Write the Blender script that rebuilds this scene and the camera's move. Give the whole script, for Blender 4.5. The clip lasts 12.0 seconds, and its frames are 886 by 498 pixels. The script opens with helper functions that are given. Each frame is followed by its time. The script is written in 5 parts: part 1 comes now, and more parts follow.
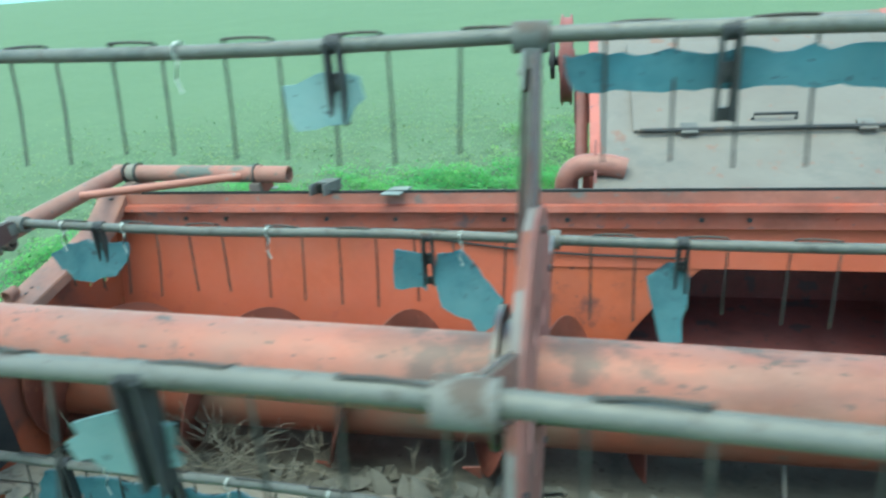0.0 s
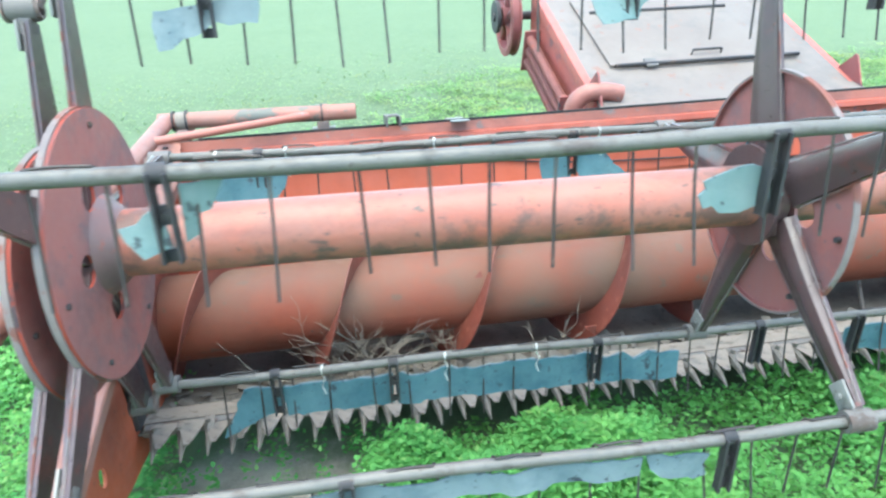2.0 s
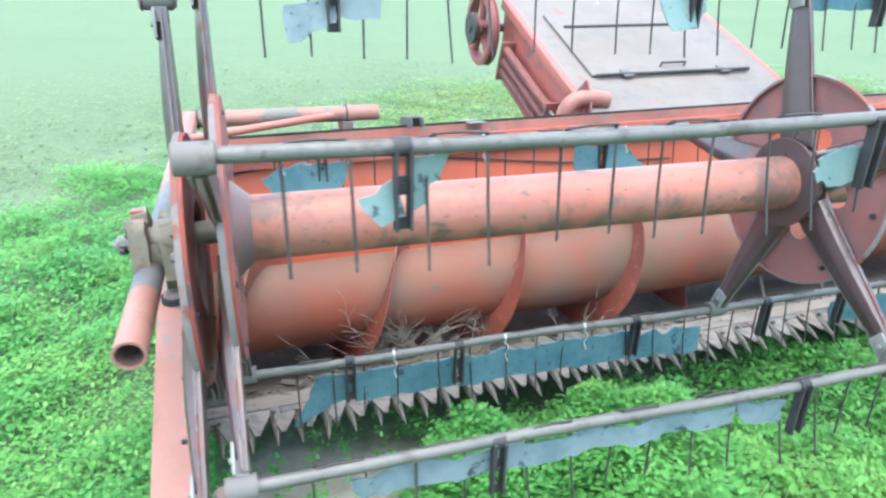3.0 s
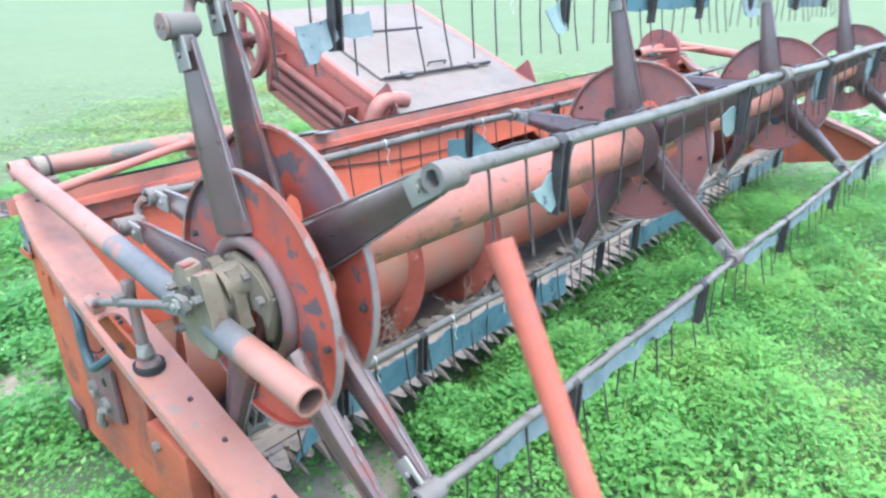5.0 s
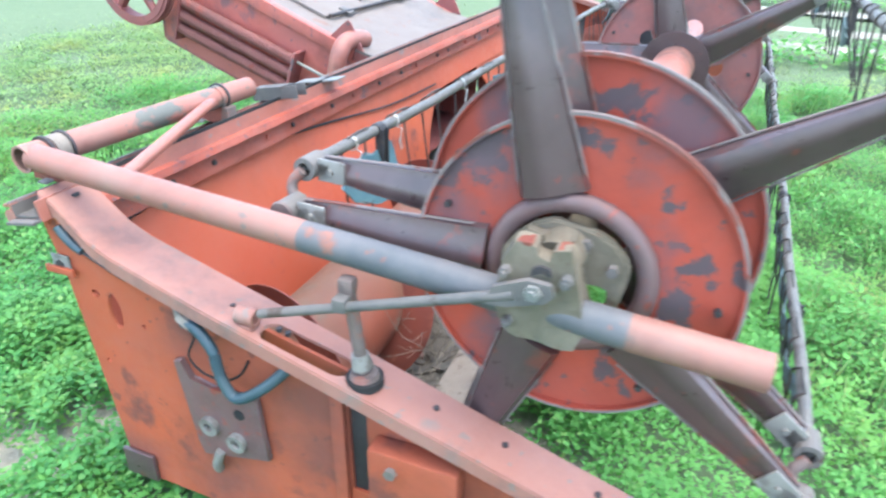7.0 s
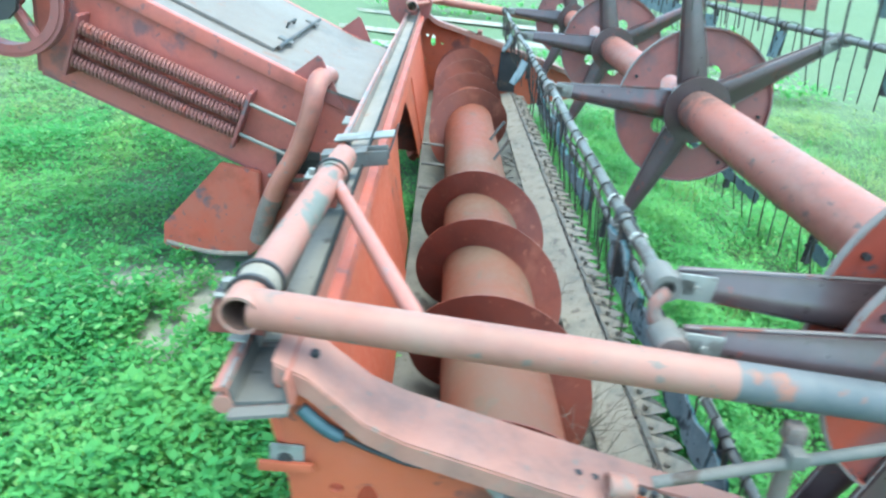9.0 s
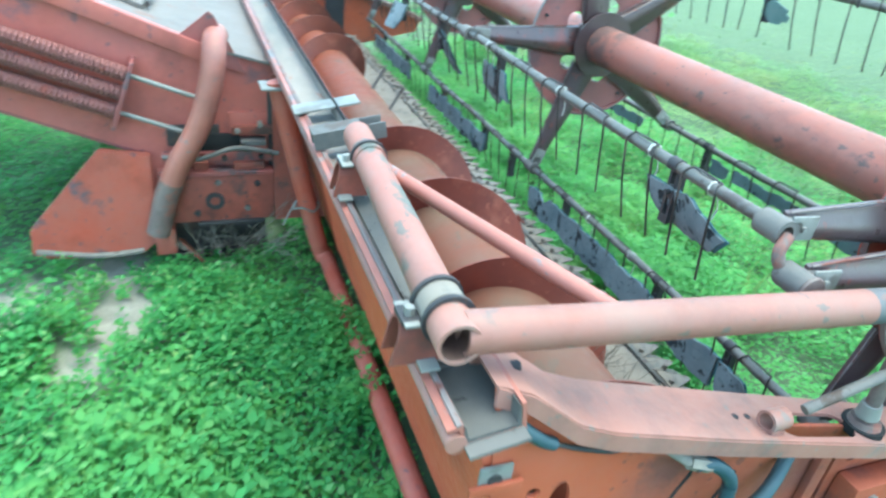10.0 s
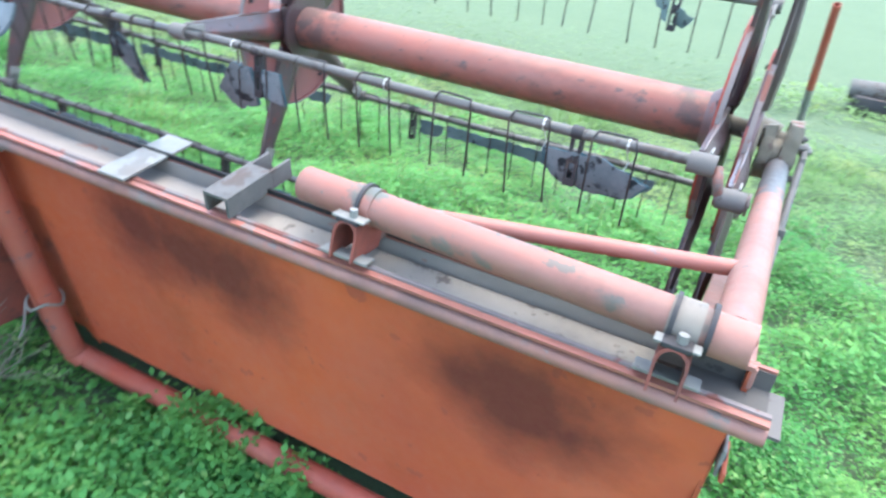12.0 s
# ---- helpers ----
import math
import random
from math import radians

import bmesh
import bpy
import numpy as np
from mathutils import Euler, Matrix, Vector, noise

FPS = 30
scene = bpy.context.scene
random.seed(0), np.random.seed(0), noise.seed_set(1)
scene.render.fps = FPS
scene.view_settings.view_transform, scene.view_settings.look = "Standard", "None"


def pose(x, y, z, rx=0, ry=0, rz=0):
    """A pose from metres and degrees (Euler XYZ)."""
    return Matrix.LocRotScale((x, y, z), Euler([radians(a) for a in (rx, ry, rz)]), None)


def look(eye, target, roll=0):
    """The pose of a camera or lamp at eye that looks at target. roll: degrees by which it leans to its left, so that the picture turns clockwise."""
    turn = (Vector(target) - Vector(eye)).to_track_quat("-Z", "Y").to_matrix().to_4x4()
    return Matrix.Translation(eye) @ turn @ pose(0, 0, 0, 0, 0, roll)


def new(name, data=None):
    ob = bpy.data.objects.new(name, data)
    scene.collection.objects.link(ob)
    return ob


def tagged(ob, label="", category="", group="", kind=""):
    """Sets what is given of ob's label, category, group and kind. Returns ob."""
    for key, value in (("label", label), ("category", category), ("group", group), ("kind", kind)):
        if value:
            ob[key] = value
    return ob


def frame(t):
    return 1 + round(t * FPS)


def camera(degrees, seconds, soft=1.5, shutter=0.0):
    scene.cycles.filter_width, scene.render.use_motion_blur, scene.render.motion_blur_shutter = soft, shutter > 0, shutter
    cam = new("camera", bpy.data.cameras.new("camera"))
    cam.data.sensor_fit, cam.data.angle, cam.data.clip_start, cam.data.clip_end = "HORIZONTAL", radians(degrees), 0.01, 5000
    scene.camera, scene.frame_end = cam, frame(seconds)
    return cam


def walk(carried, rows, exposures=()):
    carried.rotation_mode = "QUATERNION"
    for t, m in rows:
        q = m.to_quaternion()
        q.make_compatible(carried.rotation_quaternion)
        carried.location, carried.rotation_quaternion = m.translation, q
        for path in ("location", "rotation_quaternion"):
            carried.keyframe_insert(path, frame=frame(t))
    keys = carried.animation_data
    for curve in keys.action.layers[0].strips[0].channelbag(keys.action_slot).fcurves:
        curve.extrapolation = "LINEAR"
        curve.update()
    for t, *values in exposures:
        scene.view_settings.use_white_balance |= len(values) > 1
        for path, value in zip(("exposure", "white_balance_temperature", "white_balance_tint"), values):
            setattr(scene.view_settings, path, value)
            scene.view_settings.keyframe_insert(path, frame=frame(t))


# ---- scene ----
cam = camera(68.5, 12.0, soft=2.4, shutter=0.5)

PATH = [
    (0, (1.596, -1.135, 1.825), (1.210, 0.570, 1.075), -4.4),
    (0.5, (1.272, -1.193, 1.757), (0.946, 0.530, 1.027), -2.8),
    (1, (1.019, -1.235, 1.744), (0.866, 0.459, 0.896), -5.2),
    (1.5, (0.750, -1.446, 1.756), (0.857, 0.232, 0.870), -4.3),
    (2, (0.528, -1.561, 1.773), (0.778, 0.137, 0.958), -2.3),
    (2.5, (0.290, -1.571, 1.755), (0.628, 0.116, 0.949), -0.1),
    (2.7, (0.182, -1.588, 1.762), (0.606, 0.086, 0.969), 0.7),
    (4.3, (-0.408, -1.475, 1.760), (0.569, -0.033, 1.001), -1.7),
    (4.5, (-0.480, -1.406, 1.754), (0.637, -0.067, 0.999), 0.2),
    (5, (-0.718, -1.253, 1.785), (0.593, -0.107, 1.024), 0.6),
    (5.5, (-0.767, -1.054, 1.755), (0.677, -0.056, 1.028), 1.4),
    (6, (-0.797, -0.838, 1.741), (0.703, 0.046, 0.979), -0.8),
    (6.5, (-0.952, -0.579, 1.722), (0.645, 0.057, 0.913), 1.1),
    (7, (-1.048, -0.337, 1.696), (0.514, 0.278, 0.806), 1.1),
    (7.5, (-1.016, -0.074, 1.679), (0.552, 0.428, 0.731), 1.1),
    (7.7, (-1.046, 0.040, 1.693), (0.608, 0.408, 0.833), 2.8),
    (9.3, (-0.889, 0.948, 1.706), (0.788, 0.773, 0.829), 5.0),
    (9.5, (-0.865, 1.084, 1.710), (0.782, 0.809, 0.804), 3.9),
    (10, (-0.729, 1.281, 1.691), (0.791, 0.634, 0.753), 6.8),
    (10.5, (-0.544, 1.461, 1.705), (0.873, 0.550, 0.826), 7.8),
    (11, (-0.441, 1.689, 1.698), (0.654, 0.449, 0.763), 9.8),
    (11.5, (-0.250, 1.758, 1.644), (0.635, 0.367, 0.700), 9.2),
    (12, (-0.050, 1.810, 1.635), (0.607, 0.254, 0.764), 8.3),
]
EXPOSURES = [(0, 2.40, 6500, -30), (0.5, 2.81, 6600, -13), (1.2, 3.12, 6700, -8), (5, 3.12, 6750, 5), (6.5, 3.06, 6750, 4), (7.5, 3.14, 6750, 3), (9.5, 2.97, 6050, -22), (10.5, 3.03, 6300, -11), (12, 3.06, 6600, 3)]
walk(cam, [(t, look(e, g, r)) for t, e, g, r in PATH], EXPOSURES)

# ---- light ----
SUN_DIR = Vector((-0.06, -0.18, 1.0))
world = bpy.data.worlds.new("sky")
scene.world = world
world.use_nodes = True
wn = world.node_tree
sky = wn.nodes.new("ShaderNodeTexSky")
sky.sky_type = "NISHITA"
sky.sun_disc = False
sky.sun_elevation = math.asin(SUN_DIR.normalized().z)
sky.sun_rotation = math.atan2(SUN_DIR.x, SUN_DIR.y)
sky.air_density, sky.dust_density, sky.ozone_density = 1.0, 1.5, 1.0
wn.nodes["Background"].inputs["Strength"].default_value = 0.15
wn.links.new(sky.outputs["Color"], wn.nodes["Background"].inputs["Color"])
sun = new("sun", bpy.data.lights.new("sun", "SUN"))
sun.data.energy, sun.data.angle, sun.data.color = 0.5, radians(60), (1.0, 0.97, 0.92)
sun.matrix_world = look(SUN_DIR * 30, (0, 0, 0))


# ---- materials ----
def ramp(nt, src, stops):
    n = nt.nodes.new("ShaderNodeValToRGB")
    while len(n.color_ramp.elements) < len(stops):
        n.color_ramp.elements.new(0.5)
    for e, (p, c) in zip(n.color_ramp.elements, stops):
        e.position, e.color = p, (*c, 1)
    nt.links.new(src, n.inputs[0])
    return n.outputs[0]


def tex(nt, scale, detail=4.0, rough=0.6, stretch=None, offset=0.0):
    co = nt.nodes.new("ShaderNodeTexCoord")
    mp = nt.nodes.new("ShaderNodeMapping")
    nt.links.new(co.outputs["Object"], mp.inputs[0])
    mp.inputs["Location"].default_value = (offset, offset * 0.7, offset * 1.3)
    if stretch:
        mp.inputs["Scale"].default_value = stretch
    n = nt.nodes.new("ShaderNodeTexNoise")
    n.inputs["Scale"].default_value, n.inputs["Detail"].default_value = scale, detail
    n.inputs["Roughness"].default_value = rough
    nt.links.new(mp.outputs[0], n.inputs["Vector"])
    return n.outputs[0]


def mix(nt, fac, a, b, mode="MIX"):
    n = nt.nodes.new("ShaderNodeMix")
    n.data_type, n.blend_type = "RGBA", mode
    for sock, v in ((n.inputs[0], fac), (n.inputs[6], a), (n.inputs[7], b)):
        if isinstance(v, bpy.types.NodeSocket):
            nt.links.new(v, sock)
        elif isinstance(v, tuple):
            sock.default_value = (*v, 1)
        else:
            sock.default_value = v
    return n.outputs[2]


def near_spots(nt, spots, edge=0.12, rough=0.5, scale=5.0):
    """A ragged mask, 1 inside the spots (x, y, z, radius)."""
    co = nt.nodes.new("ShaderNodeTexCoord")
    ragged = tex(nt, scale, 6, 0.65, None, 9.0)
    out = None
    for x, y, z, r in spots:
        d = nt.nodes.new("ShaderNodeVectorMath")
        d.operation = "DISTANCE"
        d.inputs[1].default_value = (x, y, z)
        nt.links.new(co.outputs["Object"], d.inputs[0])
        a = nt.nodes.new("ShaderNodeMath")
        a.operation = "MULTIPLY_ADD"
        nt.links.new(ragged, a.inputs[0])
        a.inputs[1].default_value = rough
        nt.links.new(d.outputs["Value"], a.inputs[2])
        one = ramp(nt, a.outputs[0], [(r + 0.5 * rough - edge / 2, (1, 1, 1)), (r + 0.5 * rough + edge / 2, (0, 0, 0))])
        out = one if out is None else mix(nt, 1.0, out, one, "LIGHTEN")
    return out


BASE_SCALE = 0.58  # scales every paint and metal base colour down to balance the high exposure


def surface(name, base, worn=None, dirt=None, wear=0.5, dirty=0.5, rough=0.55, metal=0.0, bump=0.15, grain=40.0,
            blotch=5.0, spec=0.5, stretch=None, tone=0.25, spots=None, edge=0.04, dust=0.32, grime=0.5, chips=0.8, soft=0.26, ragged=4.0):
    """Painted or bare surface: base colour with tone change, worn patches and small chips with a hard edge, soft dirt, old grime and fine relief, under a thin film of dust."""
    m = bpy.data.materials.new(name)
    m.use_nodes = True
    nt = m.node_tree
    b = nt.nodes["Principled BSDF"]
    base, worn, dirt = [c and tuple(v * BASE_SCALE for v in c) for c in (base, worn, dirt)]
    big = tex(nt, blotch * 0.45, 3.0, 0.5, stretch, 3.1)
    fine = tex(nt, grain, 5.0, 0.7, stretch)
    lo = tuple(c * (1 - tone) for c in base)
    hi = tuple(min(1, c * (1 + tone)) for c in base)
    col = ramp(nt, big, [(0.3, lo), (0.7, hi)])
    col = mix(nt, 0.35, col, ramp(nt, fine, [(0.3, lo), (0.7, hi)]))
    if dust:
        grey = sum(base) / 3 * 1.25
        pale = tuple(0.68 * c + 0.32 * grey for c in base)
        film = tex(nt, blotch * 2.4, 7.0, 0.7, stretch, 21.0)
        col = mix(nt, ramp(nt, film, [(0.40, (0, 0, 0)), (0.72, (dust,) * 3)]), col, pale)
        deep = tuple(0.62 * c for c in base)
        col = mix(nt, ramp(nt, film, [(0.28, (dust,) * 3), (0.44, (0, 0, 0))]), col, deep)
    if dirt:
        d = tex(nt, blotch * 1.1, 6.0, 0.65, stretch, 7.7)
        col = mix(nt, ramp(nt, d, [(dirty - 0.18, (0, 0, 0)), (dirty + 0.22, (0.85, 0.85, 0.85))]), col, dirt)
    if worn:
        w = tex(nt, blotch * 1.6, 8.0, 0.62, stretch, 13.3)
        col = mix(nt, ramp(nt, w, [(wear, (0, 0, 0)), (wear + edge, (1, 1, 1))]), col, worn)
        chip = tex(nt, blotch * 6.5, 3.0, 0.55, stretch, 17.9)
        col = mix(nt, ramp(nt, chip, [(0.655, (0, 0, 0)), (0.68, (chips,) * 3)]), col, worn)
    if grime:
        g = tex(nt, blotch * 0.8, 7.0, 0.68, stretch, 27.5)
        soot = tuple(c * k for c, k in zip(base, (0.42, 0.55, 0.62)))
        col = mix(nt, ramp(nt, g, [(0.50, (0, 0, 0)), (0.66, (grime,) * 3)]), col, soot)
    if spots:
        places, amount, colour = spots
        mask = near_spots(nt, places, soft, 0.35, ragged)
        col = mix(nt, mix(nt, 1.0, mask, (amount,) * 3, "MULTIPLY"), col, tuple(v * BASE_SCALE for v in colour))
    nt.links.new(col, b.inputs["Base Color"])
    r = ramp(nt, fine, [(0.25, (rough - 0.12,) * 3), (0.75, (min(1, rough + 0.15),) * 3)])
    nt.links.new(r, b.inputs["Roughness"])
    b.inputs["Metallic"].default_value = metal
    b.inputs["Specular IOR Level"].default_value = spec * 0.6
    if bump:
        bp = nt.nodes.new("ShaderNodeBump")
        bp.inputs["Strength"].default_value, bp.inputs["Distance"].default_value = bump, 0.004
        nt.links.new(fine, bp.inputs["Height"])
        nt.links.new(bp.outputs[0], b.inputs["Normal"])
    return m


RED = surface("red_paint", (0.53, 0.098, 0.056), (0.20, 0.12, 0.13), (0.48, 0.17, 0.13), wear=0.59, dirty=0.52, edge=0.08)
PANEL = surface("panel_paint", (0.61, 0.130, 0.058), (0.25, 0.085, 0.068), (0.44, 0.125, 0.082), spec=0.3, wear=0.565, dirty=0.55, blotch=3.0, bump=0.08, tone=0.18, edge=0.09,
                spots=([(-0.178, 0.30, 0.79, 0.09), (-0.178, 0.26, 0.64, 0.08), (-0.178, 0.63, 0.86, 0.04), (-0.178, 0.55, 0.44, 0.07), (-0.178, -0.10, 0.62, 0.05), (-0.178, 0.86, 0.42, 0.05)], 0.75, (0.20, 0.085, 0.075)), soft=0.16)
PINK = surface("faded_red_paint", (0.52, 0.185, 0.140), (0.27, 0.23, 0.22), (0.44, 0.135, 0.09), wear=0.60, dirty=0.52, stretch=(0.7, 0.7, 1), spec=0.7, rough=0.5, grime=0.6)
DUSTY = surface("dusty_flange_paint", (0.46, 0.215, 0.170), (0.30, 0.235, 0.21), (0.42, 0.165, 0.12), wear=0.56, dirty=0.54, blotch=5.0, rough=0.6, spec=0.6, edge=0.14, tone=0.25, grime=0.6)
PIPE = surface("faded_pipe_paint", (0.43, 0.160, 0.120), (0.19, 0.17, 0.155), (0.36, 0.22, 0.18), wear=0.61, dirty=0.50, blotch=5.5, tone=0.3, spec=0.6, rough=0.55, edge=0.08, grime=0.3)
CROSS = surface("patched_pipe_paint", (0.45, 0.155, 0.112), (0.165, 0.165, 0.142), (0.37, 0.21, 0.175), wear=0.525, dirty=0.50, blotch=5.5, stretch=(0.7, 1, 1), tone=0.3, spec=0.6, rough=0.55, edge=0.06, grime=0.5)
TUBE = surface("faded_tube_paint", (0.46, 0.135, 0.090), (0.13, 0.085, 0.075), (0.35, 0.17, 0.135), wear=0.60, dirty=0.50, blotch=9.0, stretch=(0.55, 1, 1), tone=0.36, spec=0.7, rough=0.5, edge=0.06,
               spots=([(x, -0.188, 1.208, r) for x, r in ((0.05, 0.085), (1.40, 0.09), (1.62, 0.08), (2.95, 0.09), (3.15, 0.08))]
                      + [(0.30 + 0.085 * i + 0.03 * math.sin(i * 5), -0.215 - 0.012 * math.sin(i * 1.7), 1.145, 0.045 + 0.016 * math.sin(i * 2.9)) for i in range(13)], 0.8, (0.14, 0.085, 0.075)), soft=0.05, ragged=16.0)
BACK = surface("back_panel_paint", (0.66, 0.138, 0.070), (0.58, 0.125, 0.08), (0.68, 0.13, 0.075), wear=0.68, dirty=0.56, blotch=2.2, bump=0.05, tone=0.15, grime=0.28)
REAR = surface("rear_panel_paint", (0.80, 0.155, 0.060), (0.52, 0.115, 0.075), (0.62, 0.12, 0.07), wear=0.66, dirty=0.54, blotch=2.4, bump=0.05, tone=0.18, grime=0.4,
               spots=([(0.90, 0.93, 0.935, 0.15), (1.02, 0.93, 0.925, 0.12), (0.80, 0.925, 0.90, 0.12), (0.13, 0.925, 0.90, 0.13), (0.25, 0.92, 0.90, 0.08), (0.05, 0.915, 0.86, 0.08)], 0.95, (0.21, 0.046, 0.036)), soft=0.16)
BARE = surface("bare_blue_steel", (0.142, 0.147, 0.158), (0.36, 0.155, 0.115), (0.215, 0.19, 0.185), wear=0.59, rough=0.55, spec=0.5, metal=0.0)
MAROON = surface("maroon_paint", (0.40, 0.105, 0.092), (0.17, 0.115, 0.12), (0.31, 0.125, 0.12), wear=0.58, dirty=0.5)
BOSS = surface("rubbed_boss_paint", (0.225, 0.098, 0.090), (0.34, 0.085, 0.062), (0.18, 0.135, 0.135), wear=0.60, dirty=0.48, rough=0.5, blotch=7.0, spec=0.6)
DISC = surface("disc_paint", (0.56, 0.092, 0.054), (0.135, 0.098, 0.105), (0.38, 0.080, 0.058), wear=0.555, dirty=0.54, spec=0.3, blotch=4.6, edge=0.03, grime=0.35,
               spots=([(-0.08, 0.03, 1.24, 0.03), (-0.08, -0.02, 1.32, 0.04), (-0.08, -0.075, 1.36, 0.03), (-0.08, -0.345, 1.16, 0.02), (-0.08, -0.33, 1.22, 0.0), (-0.08, -0.085, 0.98, 0.04), (-0.08, -0.28, 1.33, -0.02), (0.0, -0.04, 1.41, 0.06), (0.0, -0.32, 1.42, 0.06), (0.0, -0.42, 1.36, 0.04)], 0.85, (0.19, 0.125, 0.14)), soft=0.08)
DULL_DISC = surface("dull_disc_paint", (0.42, 0.125, 0.105), (0.21, 0.125, 0.13), (0.30, 0.15, 0.145), wear=0.50, dirty=0.48, blotch=3.2, edge=0.14)
ARM = surface("dark_arm_paint", (0.092, 0.046, 0.046), (0.22, 0.056, 0.045), (0.125, 0.086, 0.088), wear=0.58, dirty=0.50, rough=0.34, spec=1.0, blotch=5.0, edge=0.12, dust=0.3, grime=0.5, tone=0.35)
STEEL = surface("grey_steel", (0.175, 0.158, 0.148), (0.13, 0.09, 0.075), (0.24, 0.21, 0.19), wear=0.57, rough=0.65, metal=0.0, spec=0.4)
BATS = surface("weathered_bat", (0.150, 0.136, 0.122), (0.100, 0.074, 0.063), (0.205, 0.183, 0.16), wear=0.56, rough=0.52, metal=0.1, spec=0.9, edge=0.1, blotch=9.0, bump=0.5)
GUARD = surface("rusty_guard", (0.23, 0.18, 0.148), (0.13, 0.095, 0.08), (0.33, 0.28, 0.24), wear=0.56, rough=0.65, blotch=16.0)
CRUST = surface("stained_slat_back", (0.26, 0.30, 0.31), (0.045, 0.052, 0.056), (0.36, 0.41, 0.42), wear=0.545, dirty=0.5, rough=0.8, blotch=9.0, spec=0.2, edge=0.05)
GALV = surface("galvanised_plate", (0.34, 0.325, 0.295), (0.22, 0.195, 0.175), (0.26, 0.24, 0.215), wear=0.57, rough=0.5, metal=0.1)
RIM = surface("rubbed_rim", (0.28, 0.222, 0.208), (0.26, 0.095, 0.072), None, wear=0.53, rough=0.6, metal=0.0, spec=0.3)
BLACK = surface("plain_black", (0.03, 0.03, 0.032), None, (0.06, 0.058, 0.055), rough=0.8, spec=0.2, dust=0.0)
DARK = surface("dark_iron", (0.060, 0.056, 0.062), (0.13, 0.09, 0.075), (0.10, 0.088, 0.085), wear=0.6, rough=0.6, metal=0.3)
TINE = surface("tine_wire", (0.085, 0.072, 0.068), (0.17, 0.135, 0.115), None, wear=0.58, rough=0.55, metal=0.4)
TEAL = surface("teal_slat", (0.092, 0.198, 0.232), (0.065, 0.085, 0.10), (0.155, 0.26, 0.285), wear=0.62, dirty=0.54, rough=0.75, blotch=9.0, spec=0.2)
GREEN = surface("green_grey_slat", (0.16, 0.265, 0.255), (0.06, 0.075, 0.08), (0.27, 0.34, 0.32), wear=0.62, dirty=0.52, rough=0.5, blotch=9.0)
PALE = surface("pale_blue_slat", (0.20, 0.262, 0.275), (0.05, 0.06, 0.07), (0.26, 0.31, 0.325), wear=0.595, dirty=0.53, rough=0.7, blotch=9.0, spec=0.2)
AUGER = surface("auger_paint", (0.33, 0.077, 0.041), (0.165, 0.105, 0.078), (0.18, 0.085, 0.059), wear=0.58, dirty=0.52, rough=0.6, blotch=2.0, stretch=(0.8, 1, 1), edge=0.20, spec=0.35,
                spots=([(-0.1 + 0.19 * i, 0.56, 0.78, 0.11 + 0.03 * math.sin(i * 2.3)) for i in range(12)] + [(0.95, 0.39, 0.67, 0.08), (1.12, 0.38, 0.62, 0.12), (1.42, 0.39, 0.64, 0.16), (0.50, 0.40, 0.68, 0.07)], 0.85, (0.205, 0.140, 0.102)))
FLIGHT = surface("flight_steel", (0.32, 0.080, 0.052), (0.42, 0.15, 0.10), (0.20, 0.07, 0.058), wear=0.57, rough=0.42, metal=0.0, edge=0.18, dust=0.2)
TROUGH = surface("dusty_trough", (0.155, 0.14, 0.125), (0.10, 0.085, 0.075), (0.26, 0.235, 0.205), wear=0.62, dirty=0.56, rough=0.85, blotch=9.0, bump=0.5)
KNIFE = surface("dusty_knife_plate", (0.28, 0.220, 0.178), (0.16, 0.115, 0.093), (0.36, 0.30, 0.25), wear=0.55, rough=0.7, blotch=16.0)
GREASE = surface("greasy_casting", (0.27, 0.222, 0.158), (0.17, 0.11, 0.08), (0.15, 0.125, 0.092), wear=0.59, rough=0.55, blotch=12.0, bump=0.7, spec=0.6)
LID = surface("pale_lid_paint", (0.265, 0.222, 0.198), (0.29, 0.165, 0.13), (0.225, 0.18, 0.16), wear=0.61, dirty=0.54, rough=0.7, blotch=3.0, spec=0.4)
BEAM = surface("beam_grey", (0.42, 0.355, 0.31), (0.38, 0.20, 0.15), (0.28, 0.24, 0.21), wear=0.63, rough=0.7, stretch=(0.4, 1, 1), spec=0.3)
SPRING = surface("spring_steel", (0.34, 0.135, 0.12), (0.40, 0.115, 0.09), None, wear=0.58, rough=0.6, metal=0.0, spec=0.3)
RUSTED = surface("rusted_red_paint", (0.44, 0.105, 0.070), (0.12, 0.075, 0.068), (0.26, 0.085, 0.068), wear=0.53, dirty=0.46, blotch=6.0, edge=0.12, grime=0.7, spec=0.4)
NECK = surface("feeder_paint", (0.66, 0.160, 0.120), (0.27, 0.125, 0.13), (0.46, 0.145, 0.125), wear=0.56, dirty=0.5, blotch=3.5, edge=0.1, grime=0.6)
LIP = surface("pale_dust", (0.31, 0.255, 0.21), (0.20, 0.16, 0.13), (0.37, 0.32, 0.27), wear=0.58, rough=0.85, blotch=12.0)
HOSE = surface("blue_hose", (0.045, 0.09, 0.115), None, (0.09, 0.13, 0.145), rough=0.45)
DIRT = surface("settled_dirt", (0.12, 0.108, 0.10), (0.07, 0.062, 0.058), (0.20, 0.18, 0.16), wear=0.6, rough=0.95, bump=0.4)
SILT = surface("settled_silt", (0.33, 0.285, 0.24), (0.18, 0.15, 0.13), (0.40, 0.35, 0.30), wear=0.58, rough=0.95, blotch=7.0, bump=0.4)
BORE = surface("rusty_bore", (0.15, 0.075, 0.055), (0.08, 0.05, 0.04), (0.20, 0.11, 0.085), wear=0.56, rough=0.9, blotch=14.0)
